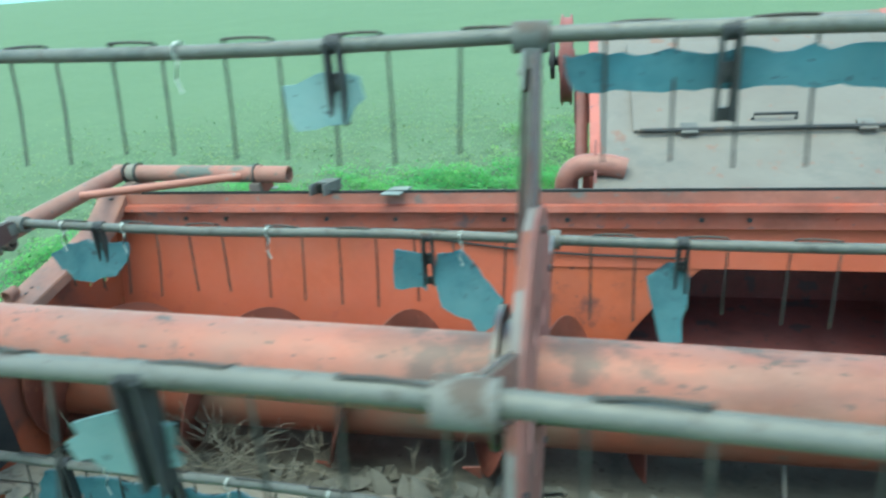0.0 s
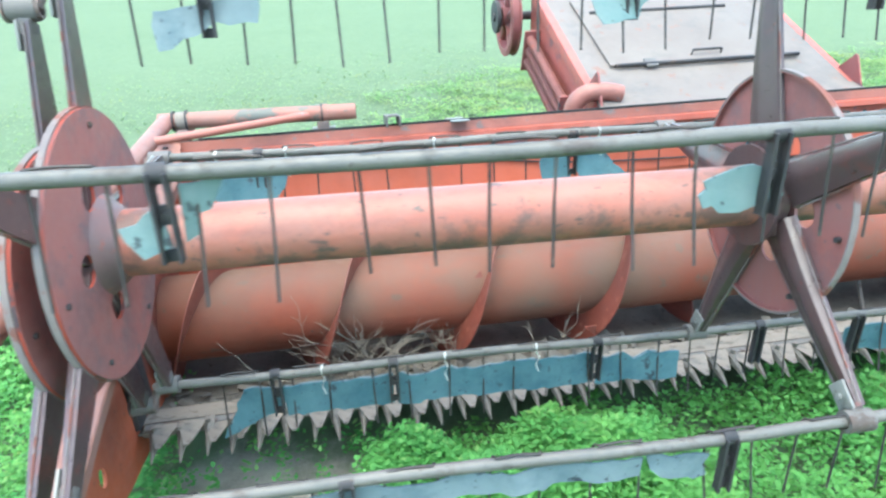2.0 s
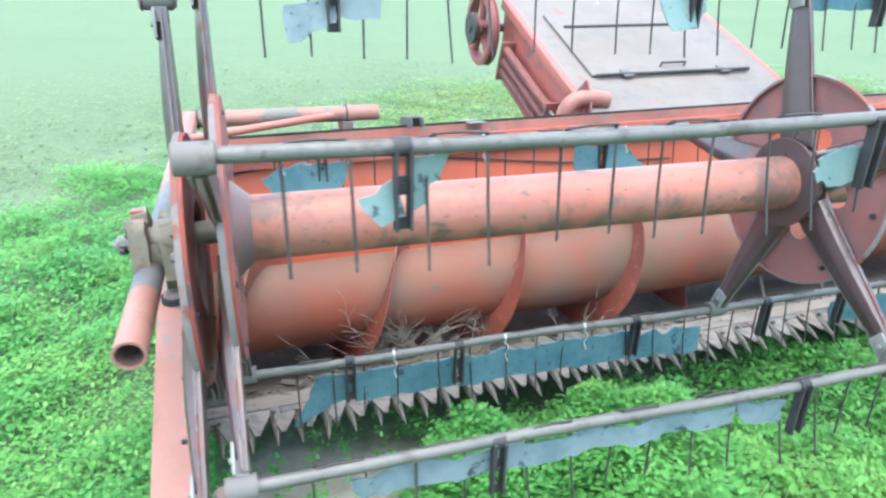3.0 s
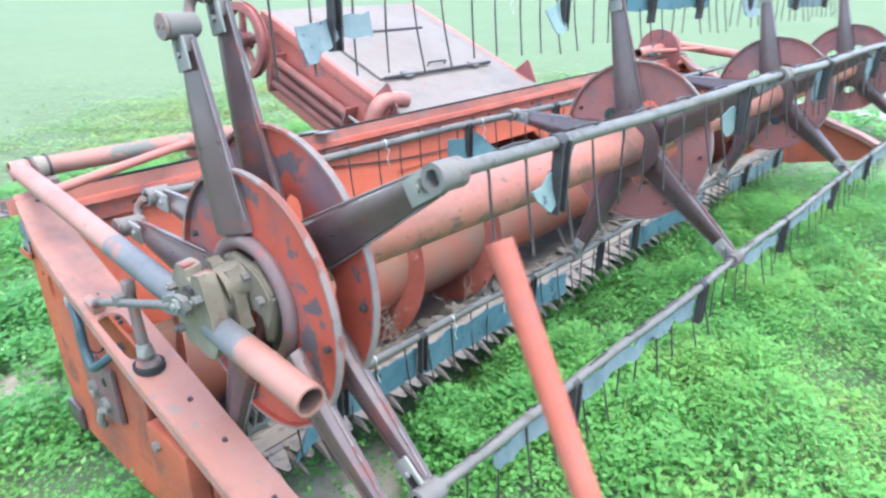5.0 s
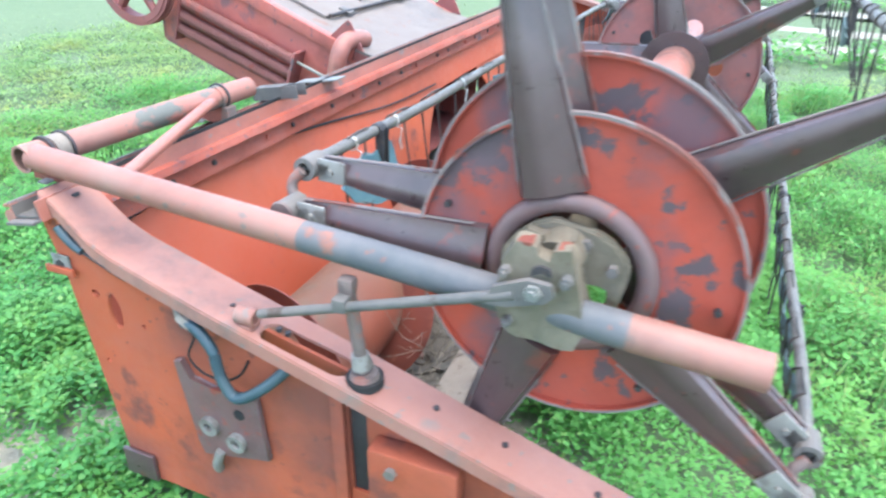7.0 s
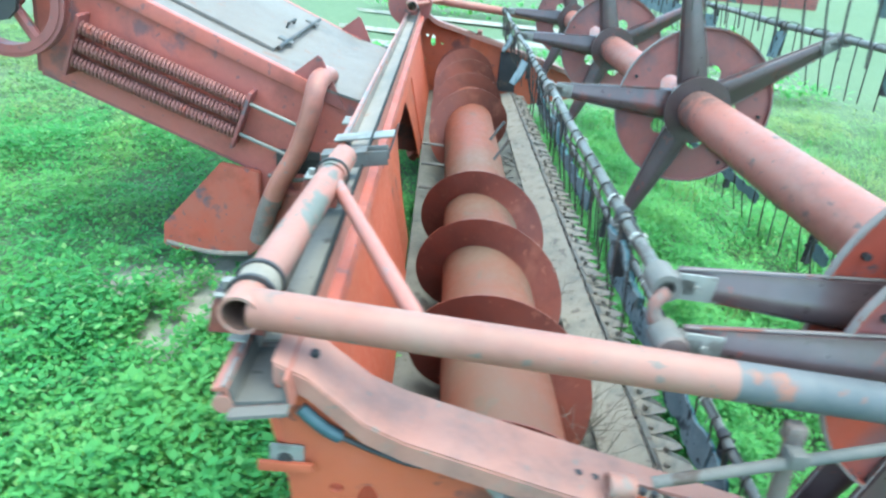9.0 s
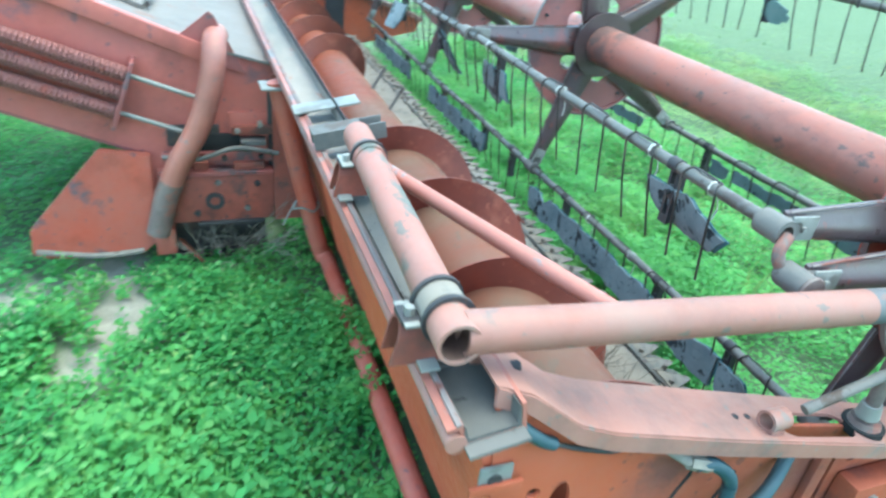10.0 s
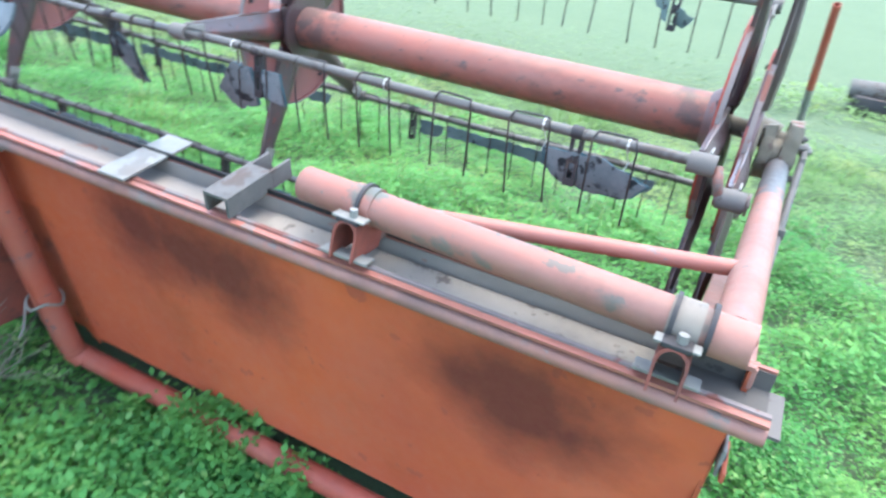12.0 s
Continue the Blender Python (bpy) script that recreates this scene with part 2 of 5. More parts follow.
CLAMP = surface("rusty_clamp", (0.20, 0.135, 0.12), (0.34, 0.15, 0.12), (0.28, 0.22, 0.20), wear=0.57, rough=0.6, blotch=14.0)
STRAW = surface("dry_stalk", (0.29, 0.25, 0.205), (0.16, 0.125, 0.10), None, wear=0.6, rough=0.9)
SOIL = surface("bare_soil", (0.42, 0.39, 0.32), (0.25, 0.30, 0.17), (0.47, 0.44, 0.37), wear=0.56, rough=0.95, bump=0.6, grain=25, edge=0.1)


# ---- shape helpers ----
def frame_of(a, b):
    """A pose at a whose z axis points to b, with the distance."""
    a, b = Vector(a), Vector(b)
    d = b - a
    return Matrix.Translation(a) @ d.to_track_quat("Z", "Y").to_matrix().to_4x4(), d.length


def link_bm(name, bm, mat, parent, label, smooth):
    me = bpy.data.meshes.new(name)
    bmesh.ops.recalc_face_normals(bm, faces=bm.faces)
    bm.to_mesh(me)
    bm.free()
    me.materials.append(mat)
    if smooth:
        for p in me.polygons:
            p.use_smooth = True
        me.set_sharp_from_angle(angle=radians(smooth))
    ob = new(name, me)
    if parent:
        ob.parent = parent
    if label:
        tagged(ob, label)
    return ob


def part(name, bm, mat, parent, label="", smooth=40):
    return link_bm(name, bm, mat, parent, label, smooth)


def thing(name, label, category, at=(0, 0, 0), group="", kind=""):
    e = new(name)
    e.location = at
    e.empty_display_size = 0.05
    tagged(e, label, category, group, kind)
    return e


def rod(bm, a, b, r, r2=None, n=16, hollow=0.0):
    """A round bar or, with hollow (the wall), an open pipe from a to b."""
    m, ln = frame_of(a, b)
    r2 = r if r2 is None else r2
    rings = [(0, r), (ln, r2)]
    if hollow:
        rings += [(ln, r2 - hollow), (0, r - hollow)]
    loops = [[bm.verts.new(m @ Vector((q * math.cos(2 * math.pi * i / n), q * math.sin(2 * math.pi * i / n), h)))
              for i in range(n)] for h, q in rings]
    pairs = list(zip(loops, loops[1:] + ([loops[0]] if hollow else [])))
    for p, q in pairs:
        for i in range(n):
            bm.faces.new((p[i], p[(i + 1) % n], q[(i + 1) % n], q[i]))
    if not hollow:
        bm.faces.new(loops[0][::-1])
        bm.faces.new(loops[1])
    return bm


def block(bm, lo, hi, bevel=0.0, m=None):
    """A box between two corners, its edges rounded by bevel, moved by m."""
    c = [(a + b) / 2 for a, b in zip(lo, hi)]
    s = [abs(b - a) for a, b in zip(lo, hi)]
    r = bmesh.ops.create_cube(bm, size=1, matrix=Matrix.Translation(c) @ Matrix.Diagonal((*s, 1)))
    vs = r["verts"]
    if bevel:
        es = list({e for v in vs for e in v.link_edges})
        g = bmesh.ops.bevel(bm, geom=es, offset=bevel, segments=2, affect="EDGES", profile=0.6)
        vs = list({v for v in g["verts"]} | {v for v in vs if v.is_valid})
    if m is not None:
        bmesh.ops.transform(bm, matrix=m, verts=vs)
    return bm


def prism(bm, pts, axis, lo, hi):
    """A flat outline in the two other axes, in order, given thickness from lo to hi along the axis."""
    def place(p, v):
        q = list(p)
        q.insert("xyz".index(axis), v)
        return q
    a = [bm.verts.new(place(p, lo)) for p in pts]
    b = [bm.verts.new(place(p, hi)) for p in pts]
    bm.faces.new(a[::-1])
    bm.faces.new(b)
    for i in range(len(pts)):
        j = (i + 1) % len(pts)
        bm.faces.new((a[i], a[j], b[j], b[i]))
    return bm


def sweep(bm, pts, r, n=10):
    """A round bar bent along points."""
    pts = [Vector(p) for p in pts]
    loops = []
    up = Vector((0.13, 0.21, 0.97))
    for i, p in enumerate(pts):
        d = (pts[min(i + 1, len(pts) - 1)] - pts[max(i - 1, 0)]).normalized()
        u = d.cross(up)
        if u.length < 0.05:
            u = d.cross(Vector((1, 0, 0)))
        u.normalize()
        v = d.cross(u)
        loops.append([bm.verts.new(p + r * (u * math.cos(2 * math.pi * k / n) + v * math.sin(2 * math.pi * k / n))) for k in range(n)])
    for a, b in zip(loops, loops[1:]):
        for k in range(n):
            bm.faces.new((a[k], a[(k + 1) % n], b[(k + 1) % n], b[k]))
    bm.faces.new(loops[0][::-1])
    bm.faces.new(loops[-1])
    return bm


def curve(pts, steps=8):
    """Points on a smooth line through the given ones."""
    p = [Vector(q) for q in pts]
    p = [2 * p[0] - p[1]] + p + [2 * p[-1] - p[-2]]
    out = []
    for i in range(1, len(p) - 2):
        for k in range(steps):
            t = k / steps
            a, b, c, d = p[i - 1], p[i], p[i + 1], p[i + 2]
            out.append(0.5 * (2 * b + (c - a) * t + (2 * a - 5 * b + 4 * c - d) * t * t + (3 * b - a - 3 * c + d) * t ** 3))
    return out + [p[-2]]


def ring(bm, a, b, r_in, r_out, n=28):
    """A flat ring or collar between a and b."""
    return rod(bm, a, b, r_out, n=n, hollow=r_out - r_in)


def disc_with_holes(bm, m, radius, bore, holes, t, lip, n=60):
    """A sheet disc with a bore, a row of round holes (count, ring radius, hole radius) and a turned lip, along z of m."""
    count, rr, hr = holes
    nb = 12
    outer = [(radius * math.cos(2 * math.pi * i / n), radius * math.sin(2 * math.pi * i / n)) for i in range(n)]
    inner = [(bore * math.cos(2 * math.pi * i / 30), bore * math.sin(2 * math.pi * i / 30)) for i in range(30)]
    loops = [outer, inner]
    for k in range(count):
        a = 2 * math.pi * (k + 0.5) / count
        loops.append([(rr * math.cos(a) + hr * math.cos(2 * math.pi * i / nb), rr * math.sin(a) + hr * math.sin(2 * math.pi * i / nb)) for i in range(nb)])
    edges = []
    for lp in loops:
        vs = [bm.verts.new((x, y, 0)) for x, y in lp]
        edges += [bm.edges.new((vs[i], vs[(i + 1) % len(vs)])) for i in range(len(vs))]
    f = bmesh.ops.triangle_fill(bm, edges=edges, use_beauty=True)
    faces = [g for g in f["geom"] if isinstance(g, bmesh.types.BMFace)]
    ex = bmesh.ops.extrude_face_region(bm, geom=faces)
    bmesh.ops.translate(bm, vec=(0, 0, t), verts=[g for g in ex["geom"] if isinstance(g, bmesh.types.BMVert)])
    if lip:
        ring(bm, (0, 0, -lip), (0, 0, 0), radius - 0.004, radius, n)
    bmesh.ops.transform(bm, matrix=m, verts=bm.verts)
    return bm


AX = Matrix(((0, 0, 1, 0), (1, 0, 0, 0), (0, 1, 0, 0), (0, 0, 0, 1)))  # local z becomes world x, local x world y

# ---- ground ----
GZ = 0.22


SOIL_SPOTS = [(1.46, 1.92, 0.21), (1.32, 1.57, 0.19), (1.64, 1.66, 0.18), (1.10, 1.68, 0.15), (-0.04, 1.20, 0.18), (-0.22, 1.42, 0.19), (-0.24, 1.26, 0.17), (0.05, 0.0, 0.26), (0.38, 0.0, 0.17), (0.22, -0.06, 0.24), (3.6, 2.9, 0.2)]  # x, y, radius


def ground():
    m = bpy.data.materials.new("meadow_ground")
    m.use_nodes = True
    nt = m.node_tree
    b = nt.nodes["Principled BSDF"]
    n1 = tex(nt, 0.35, 4, 0.6)
    n2 = tex(nt, 6.0, 6, 0.7)
    n3 = tex(nt, 0.9, 5, 0.6, None, 5.0)
    col = ramp(nt, n1, [(0.3, (0.088, 0.124, 0.072)), (0.7, (0.108, 0.144, 0.085))])
    col = mix(nt, 0.5, col, ramp(nt, n2, [(0.3, (0.080, 0.118, 0.066)), (0.7, (0.112, 0.148, 0.085))]))
    col = mix(nt, ramp(nt, n3, [(0.62, (0, 0, 0)), (0.74, (0.6, 0.6, 0.6))]), col, (0.112, 0.148, 0.08))
    soil = ramp(nt, tex(nt, 14.0, 6, 0.7, None, 2.0), [(0.3, (0.20, 0.185, 0.158)), (0.7, (0.30, 0.28, 0.245))])
    col = mix(nt, near_spots(nt, [(x, y, GZ, r) for x, y, r in SOIL_SPOTS]), col, soil)
    nt.links.new(col, b.inputs["Base Color"])
    b.inputs["Roughness"].default_value = 0.95
    b.inputs["Specular IOR Level"].default_value = 0.1
    bp = nt.nodes.new("ShaderNodeBump")
    bp.inputs["Strength"].default_value, bp.inputs["Distance"].default_value = 0.5, 0.04
    nt.links.new(n2, bp.inputs["Height"])
    nt.links.new(bp.outputs[0], b.inputs["Normal"])
    bm = bmesh.new()
    xs = [-3000, -400, -60, -20, -10] + [-8 + 0.5 * i for i in range(45)] + [18, 30, 70, 400, 3000]
    ys = [-3000, -400, -60, -20, -12] + [-10 + 0.5 * i for i in range(41)] + [14, 25, 70, 400, 3000]
    grid = [[bm.verts.new((x, y, GZ + (0.05 * noise.noise(Vector((x * 0.4, y * 0.4, 0))) if abs(x) < 40 and abs(y) < 40 else 0))) for y in ys] for x in xs]
    for i in range(len(xs) - 1):
        for j in range(len(ys) - 1):
            bm.faces.new((grid[i][j], grid[i + 1][j], grid[i + 1][j + 1], grid[i][j + 1]))
    tagged(part("ground", bm, m, None), "pale green meadow ground reaching the horizon", "ground", kind="structure")


ground()

# ---- reel ----
YC, ZC, RR, SP = -0.188, 1.208, 0.548, 1.53
ANG = [75, 2.2, -69.5, -142.5, 147.6]
XB0, XB1 = -0.03, 3 * SP + 0.04


def bat_at(k, dz=0.0):
    a = radians(ANG[k])
    return YC + RR * math.cos(a), ZC + dz + RR * math.sin(a)


reel = thing("reel", "faded red five-bat harvester reel with torn teal slats", "reel", (0, YC, ZC))
reel.rotation_euler = (0, 0.0115, -0.0236)  # the reel hangs a little askew to the header
ASKEW = Matrix.Translation((0, YC, ZC)) @ reel.rotation_euler.to_matrix().to_4x4() @ Matrix.Translation((0, -YC, -ZC))


def under(ob, parent):
    """Parent a part whose mesh is in world places."""
    ob.parent = parent
    if parent.parent is None:
        ob.matrix_parent_inverse = Matrix.Translation(-parent.location)
    return ob


def wpart(name, bm, mat, parent, label="", smooth=40):
    return under(part(name, bm, mat, None, label, smooth), parent)


def arm_mesh(bm, x, yc, zc, ang, r0, r1, w0, w1, depth):
    """A tapered arm of pressed sheet on the face x, bulging towards -x."""
    loops = []
    for s in (0.0, 0.25, 0.5, 0.75, 1.0):
        r = r0 + (r1 - r0) * s
        w = (w0 + (w1 - w0) * s) / 2
        d = depth * (0.55 + 0.45 * math.sin(math.pi * min(1, 0.25 + s * 0.75)))
        sec = [(-w, 0), (-w, -d * 0.30), (-w * 0.80, -d * 0.80), (-w * 0.35, -d), (w * 0.10, -d * 0.88), (w * 0.55, -d * 0.55), (w * 0.92, -d * 0.45), (w, 0)]
        ca, sa = math.cos(ang), math.sin(ang)
        loops.append([bm.verts.new((x + q, yc + r * ca - p * sa, zc + r * sa + p * ca)) for p, q in sec])
    for a, b in zip(loops, loops[1:]):
        for i in range(8):
            bm.faces.new((a[i], a[(i + 1) % 8], b[(i + 1) % 8], b[i]))
    bm.faces.new(loops[0])
    bm.faces.new(loops[-1][::-1])
    return bm


def plate_mesh(bm, x, yc, zc, ang, r0, r1, w):
    ca, sa = math.cos(ang), math.sin(ang)
    m = Matrix(((1, 0, 0, x), (0, ca, -sa, yc), (0, sa, ca, zc), (0, 0, 0, 1)))
    block(bm, (-0.012, r0, -w / 2), (-0.006, r1, w / 2), 0.002, m)
    rod(bm, m @ Vector((-0.018, (r0 + r1) / 2, 0)), m @ Vector((-0.004, (r0 + r1) / 2, 0)), 0.006, n=8)
    return bm


def spider(x, zc, radius, bore, holes, tips, name="spider", paint=DISC):
    bm = bmesh.new()
    disc_with_holes(bm, Matrix.Translation((x, YC, zc)) @ AX, radius, bore, holes, 0.006, 0.012)
    sp = wpart(name, bm, paint, reel, "red sheet disc worn to grey patches" if paint is DISC else "dull maroon sheet disc with worn grey patches")
    if paint is DISC:
        bm = bmesh.new()
        disc_with_holes(bm, Matrix.Translation((x + 0.0065, YC, zc)) @ AX, radius - 0.001, bore + 0.001, holes, 0.001, 0)
        wpart("back_skin", bm, DULL_DISC, sp, "dull maroon weathered back of the disc")
    bm = bmesh.new()
    ring(bm, (x - 0.0125, YC, zc), (x + 0.0005, YC, zc), radius - 0.001, radius + 0.004, 64)
    wpart("rim", bm, RIM, sp, "pale rubbed rim")
    for k in range(5):
        a = radians(ANG[k])
        if k not in tips:
            continue
        bm = bmesh.new()
        arm_mesh(bm, x - 0.001, YC, zc, a, bore + 0.02, RR - 0.025, 0.115, 0.046, 0.036)
        wpart("arm", bm, ARM, sp, "dark maroon tapered channel arm")
        if x < SP + 0.1:
            bm = bmesh.new()
            ca, sa = math.cos(a), math.sin(a)
            for p in (-1, 1):
                ends = [(x - 0.012, YC + r * ca - p * w * sa, zc + r * sa + p * w * ca) for r, w in ((bore + 0.045, 0.0565), (0.5 * (bore + RR), 0.042), (RR - 0.03, 0.0235))]
                sweep(bm, ends, 0.0022, 5)
            wpart("worn_lit_edge", bm, RIM, sp, "pale worn edges of the arm with a painted highlight")
        bm = bmesh.new()
        plate_mesh(bm, x - 0.018, YC, zc, a, RR - 0.082, RR - 0.022, 0.046)
        wpart("end_plate", bm, GALV, sp, "pale galvanised plate")
        bm = bmesh.new()
        y, z = YC + RR * math.cos(a), zc + RR * math.sin(a)
        rod(bm, (x - 0.045, y, z), (x + 0.012, y, z), 0.024, n=18, hollow=0.010)
        ca, sa = math.cos(a), math.sin(a)
        block(bm, (-0.03, RR - 0.05, -0.016), (0.0, RR - 0.018, 0.016), 0.003, Matrix(((1, 0, 0, x), (0, ca, -sa, YC), (0, sa, ca, zc), (0, 0, 0, 1))))
        wpart("bat_clamp", bm, STEEL, sp)
    for i in range(5):
        a = 2 * math.pi * (i + 0.3 + 0.25 * math.sin(i * 4.1)) / 5
        bm = bmesh.new()
        y, z = YC + (radius - 0.035) * math.cos(a), zc + (radius - 0.035) * math.sin(a)
        rod(bm, (x - 0.012, y, z), (x + 0.013, y, z), 0.0065, n=6)
        wpart("bolt", bm, DARK, sp, smooth=0)
    return sp


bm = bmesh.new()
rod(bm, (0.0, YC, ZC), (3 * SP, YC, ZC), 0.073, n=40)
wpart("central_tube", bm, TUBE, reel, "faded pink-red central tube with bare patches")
for i in range(4):
    spider(i * SP, ZC, 0.288, 0.076 if i else 0.06, (5, 0.132, 0.034), (0, 1, 2, 3, 4), paint=DULL_DISC if i else DISC)
    if i:
        bm = bmesh.new()
        ring(bm, (i * SP - 0.05, YC, ZC), (i * SP - 0.012, YC, ZC), 0.072, 0.098)
        ring(bm, (i * SP - 0.062, YC, ZC), (i * SP - 0.052, YC, ZC), 0.0725, 0.122, 36)
        for k in range(2):
            a = math.pi * k + 0.6
            block(bm, (i * SP - 0.05, YC + 0.1 * math.cos(a) - 0.014, ZC + 0.1 * math.sin(a) - 0.014), (i * SP - 0.015, YC + 0.1 * math.cos(a) + 0.014, ZC + 0.1 * math.sin(a) + 0.014), 0.003)
        wpart("collar", bm, ARM, reel, "dark clamp collar round the tube")
bm = bmesh.new()
rod(bm, (0.0075, YC, ZC), (0.045, YC, ZC), 0.108, 0.0745, n=36)
wpart("tube_collar", bm, BOSS, reel, "flared maroon collar round the tube end")
# eccentric end spider, set lower, with the arm of one bat missing
ECC = -0.062
spider(-0.078, ZC + ECC, 0.275, 0.128, (0, 0, 0), (0, 1, 2, 3), "eccentric_spider")
bm = bmesh.new()
for i in range(48):
    a, b = 2 * math.pi * i / 48, 2 * math.pi * (i + 1) / 48
    for j in range(10):
        c, d = 2 * math.pi * j / 10, 2 * math.pi * (j + 1) / 10
        bm.faces.new([bm.verts.new((-0.084 + 0.017 * math.sin(q), YC + (0.130 + 0.018 * math.cos(q)) * math.cos(p), ZC + ECC + 0.002 + (0.130 + 0.018 * math.cos(q)) * math.sin(p))) for p, q in ((a, c), (b, c), (b, d), (a, d))])
bmesh.ops.remove_doubles(bm, verts=bm.verts, dist=1e-5)
wpart("bearing_rim", bm, BOSS, reel, "rounded maroon rim rubbed to grey")


def tine_mesh(length, bend):
    """One wire bent to a staple over the bat, with two hanging legs and a coil at each."""
    bm = bmesh.new()
    h = 0.043
    top = [(-h, 0, 0.0155), (-h * 0.5, 0.001, 0.0168), (0, 0.002, 0.0172), (h * 0.5, 0.001, 0.0168), (h, 0, 0.0155)]
    sweep(bm, curve(top, 2), 0.0027, 6)
    for s in (-1, 1):
        x1 = s * (h + 0.008)
        leg = [(s * h, 0, 0.0155), (s * (h + 0.003), 0.012, 0.009), (x1, 0.0155, -0.006), (x1, 0.012, -0.03), (x1, 0.008 + bend * 0.3, -length * 0.5), (x1, bend, -length)]
        sweep(bm, curve(leg, 3), 0.0027, 6)
    return bm


def slat_piece(bm, pts, y, z, curl, seed):
    """A torn piece of slat, 4 mm thick: an outline of (x, height below the bat), rippled and curled towards its lower edge."""
    rnd = random.Random(seed)
    outline = []
    for (xa, za), (xb, zb) in zip(pts, pts[1:] + pts[:1]):
        n = max(1, int(math.hypot(xb - xa, zb - za) / 0.022))
        for i in range(n):
            j = 0.006 if i else 0.002
            outline.append((xa + (xb - xa) * i / n + rnd.uniform(-j, j), za + (zb - za) * i / n + rnd.uniform(-j, j)))
    vs = [bm.verts.new((x, 0, h)) for x, h in outline]
    f = bm.faces.new(vs)
    r = bmesh.ops.triangulate(bm, faces=[f])
    bmesh.ops.subdivide_edges(bm, edges=bm.edges[:], cuts=1)
    for v in bm.verts:
        x, h = v.co.x, v.co.z
        v.co = (x, y + 0.006 + 0.005 * math.sin(x * 31 + seed) + curl * (h / 0.12) ** 2 + 0.008 * noise.noise(Vector((x * 14, h * 14, seed))), z + h)
    ex = bmesh.ops.extrude_face_region(bm, geom=bm.faces[:])
    bmesh.ops.translate(bm, vec=(0, 0.004, 0), verts=[g for g in ex["geom"] if isinstance(g, bmesh.types.BMVert)])
    return bm


def strip(x0, x1, zt, zb, nick=0.0):
    return [(x0, zt), (x1, zt), (x1 - 0.4 * nick, (zt + zb) / 2), (x1, zb), (x0 + nick, zb), (x0 + 0.3 * nick, (zt + zb) * 0.55)]


TINE_PITCH, TINE_LEN = 0.215, 0.185
# per bat: torn slat pieces as (outline, curl, material)
SLATS = {
    0: [([(0.155, -0.075), (0.26, -0.06), (0.369, -0.05), (0.366, -0.105), (0.28, -0.10), (0.24, -0.125), (0.16, -0.15)], -0.03, PALE),
        ([(1.09, -0.065), (1.176, -0.042), (1.225, -0.052), (1.235, -0.09), (1.205, -0.125), (1.12, -0.135)], -0.03, GREEN),
        (strip(1.56, 2.40, -0.03, -0.085, 0.02), 0.0, TEAL), (strip(2.75, 2.98, -0.05, -0.14, 0.05), -0.03, PALE), (strip(3.5, 4.3, -0.04, -0.12, 0.05), 0.0, PALE)],
    1: [([(0.075, -0.085), (0.125, -0.06), (0.19, -0.045), (0.335, -0.05), (0.328, -0.10), (0.30, -0.135), (0.21, -0.15), (0.11, -0.128)], -0.035, TEAL),
        ([(1.12, -0.045), (1.20, -0.05), (1.21, -0.14), (1.12, -0.14)], -0.02, TEAL),
        ([(1.235, -0.05), (1.29, -0.04), (1.41, -0.15), (1.37, -0.215), (1.25, -0.17), (1.228, -0.11)], -0.03, TEAL),
        ([(1.745, -0.085), (1.80, -0.05), (1.835, -0.055), (1.84, -0.10), (1.825, -0.215), (1.78, -0.225), (1.765, -0.16)], -0.03, TEAL),
        (strip(2.3, 2.48, -0.05, -0.16, 0.04), 0.03, PALE), (strip(3.3, 3.5, -0.05, -0.15, 0.04), 0.03, PALE)],
    2: [([(0.175, -0.05), (0.285, -0.055), (0.27, -0.13), (0.21, -0.155), (0.10, -0.21)], 0.0, TEAL),
        (strip(0.285, 0.60, -0.05, -0.15, 0.004), 0.0, TEAL), (strip(0.604, 1.205, -0.05, -0.152, 0.004), 0.0, TEAL),
        ([(1.21, -0.06), (1.30, -0.055), (1.34, -0.085), (1.38, -0.06), (1.475, -0.07), (1.478, -0.165), (1.21, -0.155)], 0.0, TEAL),
        (strip(2.02, 2.9, -0.05, -0.14, 0.02), 0.0, TEAL), (strip(3.3, 4.3, -0.05, -0.14, 0.03), 0.0, PALE)],
    3: [(strip(0.18, 1.06, -0.03, -0.078, 0.02), -0.015, PALE), (strip(1.075, 1.20, -0.035, -0.09, 0.03), -0.015, PALE),
        (strip(1.66, 2.9, -0.03, -0.078, 0.03), -0.015, PALE), (strip(3.1, 4.5, -0.03, -0.09, 0.03), -0.015, PALE)],
    4: [([(0.30, -0.02), (0.36, -0.012), (0.352, -0.035), (0.335, -0.042), (0.34, -0.062), (0.315, -0.068), (0.318, -0.095), (0.295, -0.105)], 0.0, GREEN),
        ([(0.262, -0.05), (0.248, -0.06), (0.235, -0.072), (0.208, -0.078), (0.215, -0.095), (0.24, -0.12), (0.28, -0.105), (0.275, -0.07)], -0.02, GREEN),
        ([(1.085, -0.072), (1.12, -0.062), (1.165, -0.05), (1.215, -0.058), (1.218, -0.102), (1.18, -0.118), (1.115, -0.128), (1.102, -0.112), (1.085, -0.116), (1.098, -0.10), (1.075, -0.096), (1.095, -0.085)], -0.01, GREEN),
        (strip(1.93, 2.05, -0.03, -0.14, 0.03), 0.0, PALE), (strip(2.72, 2.9, -0.04, -0.14, 0.04), 0.0, PALE), (strip(3.35, 4.5, -0.03, -0.12, 0.04), 0.0, PALE)],
}
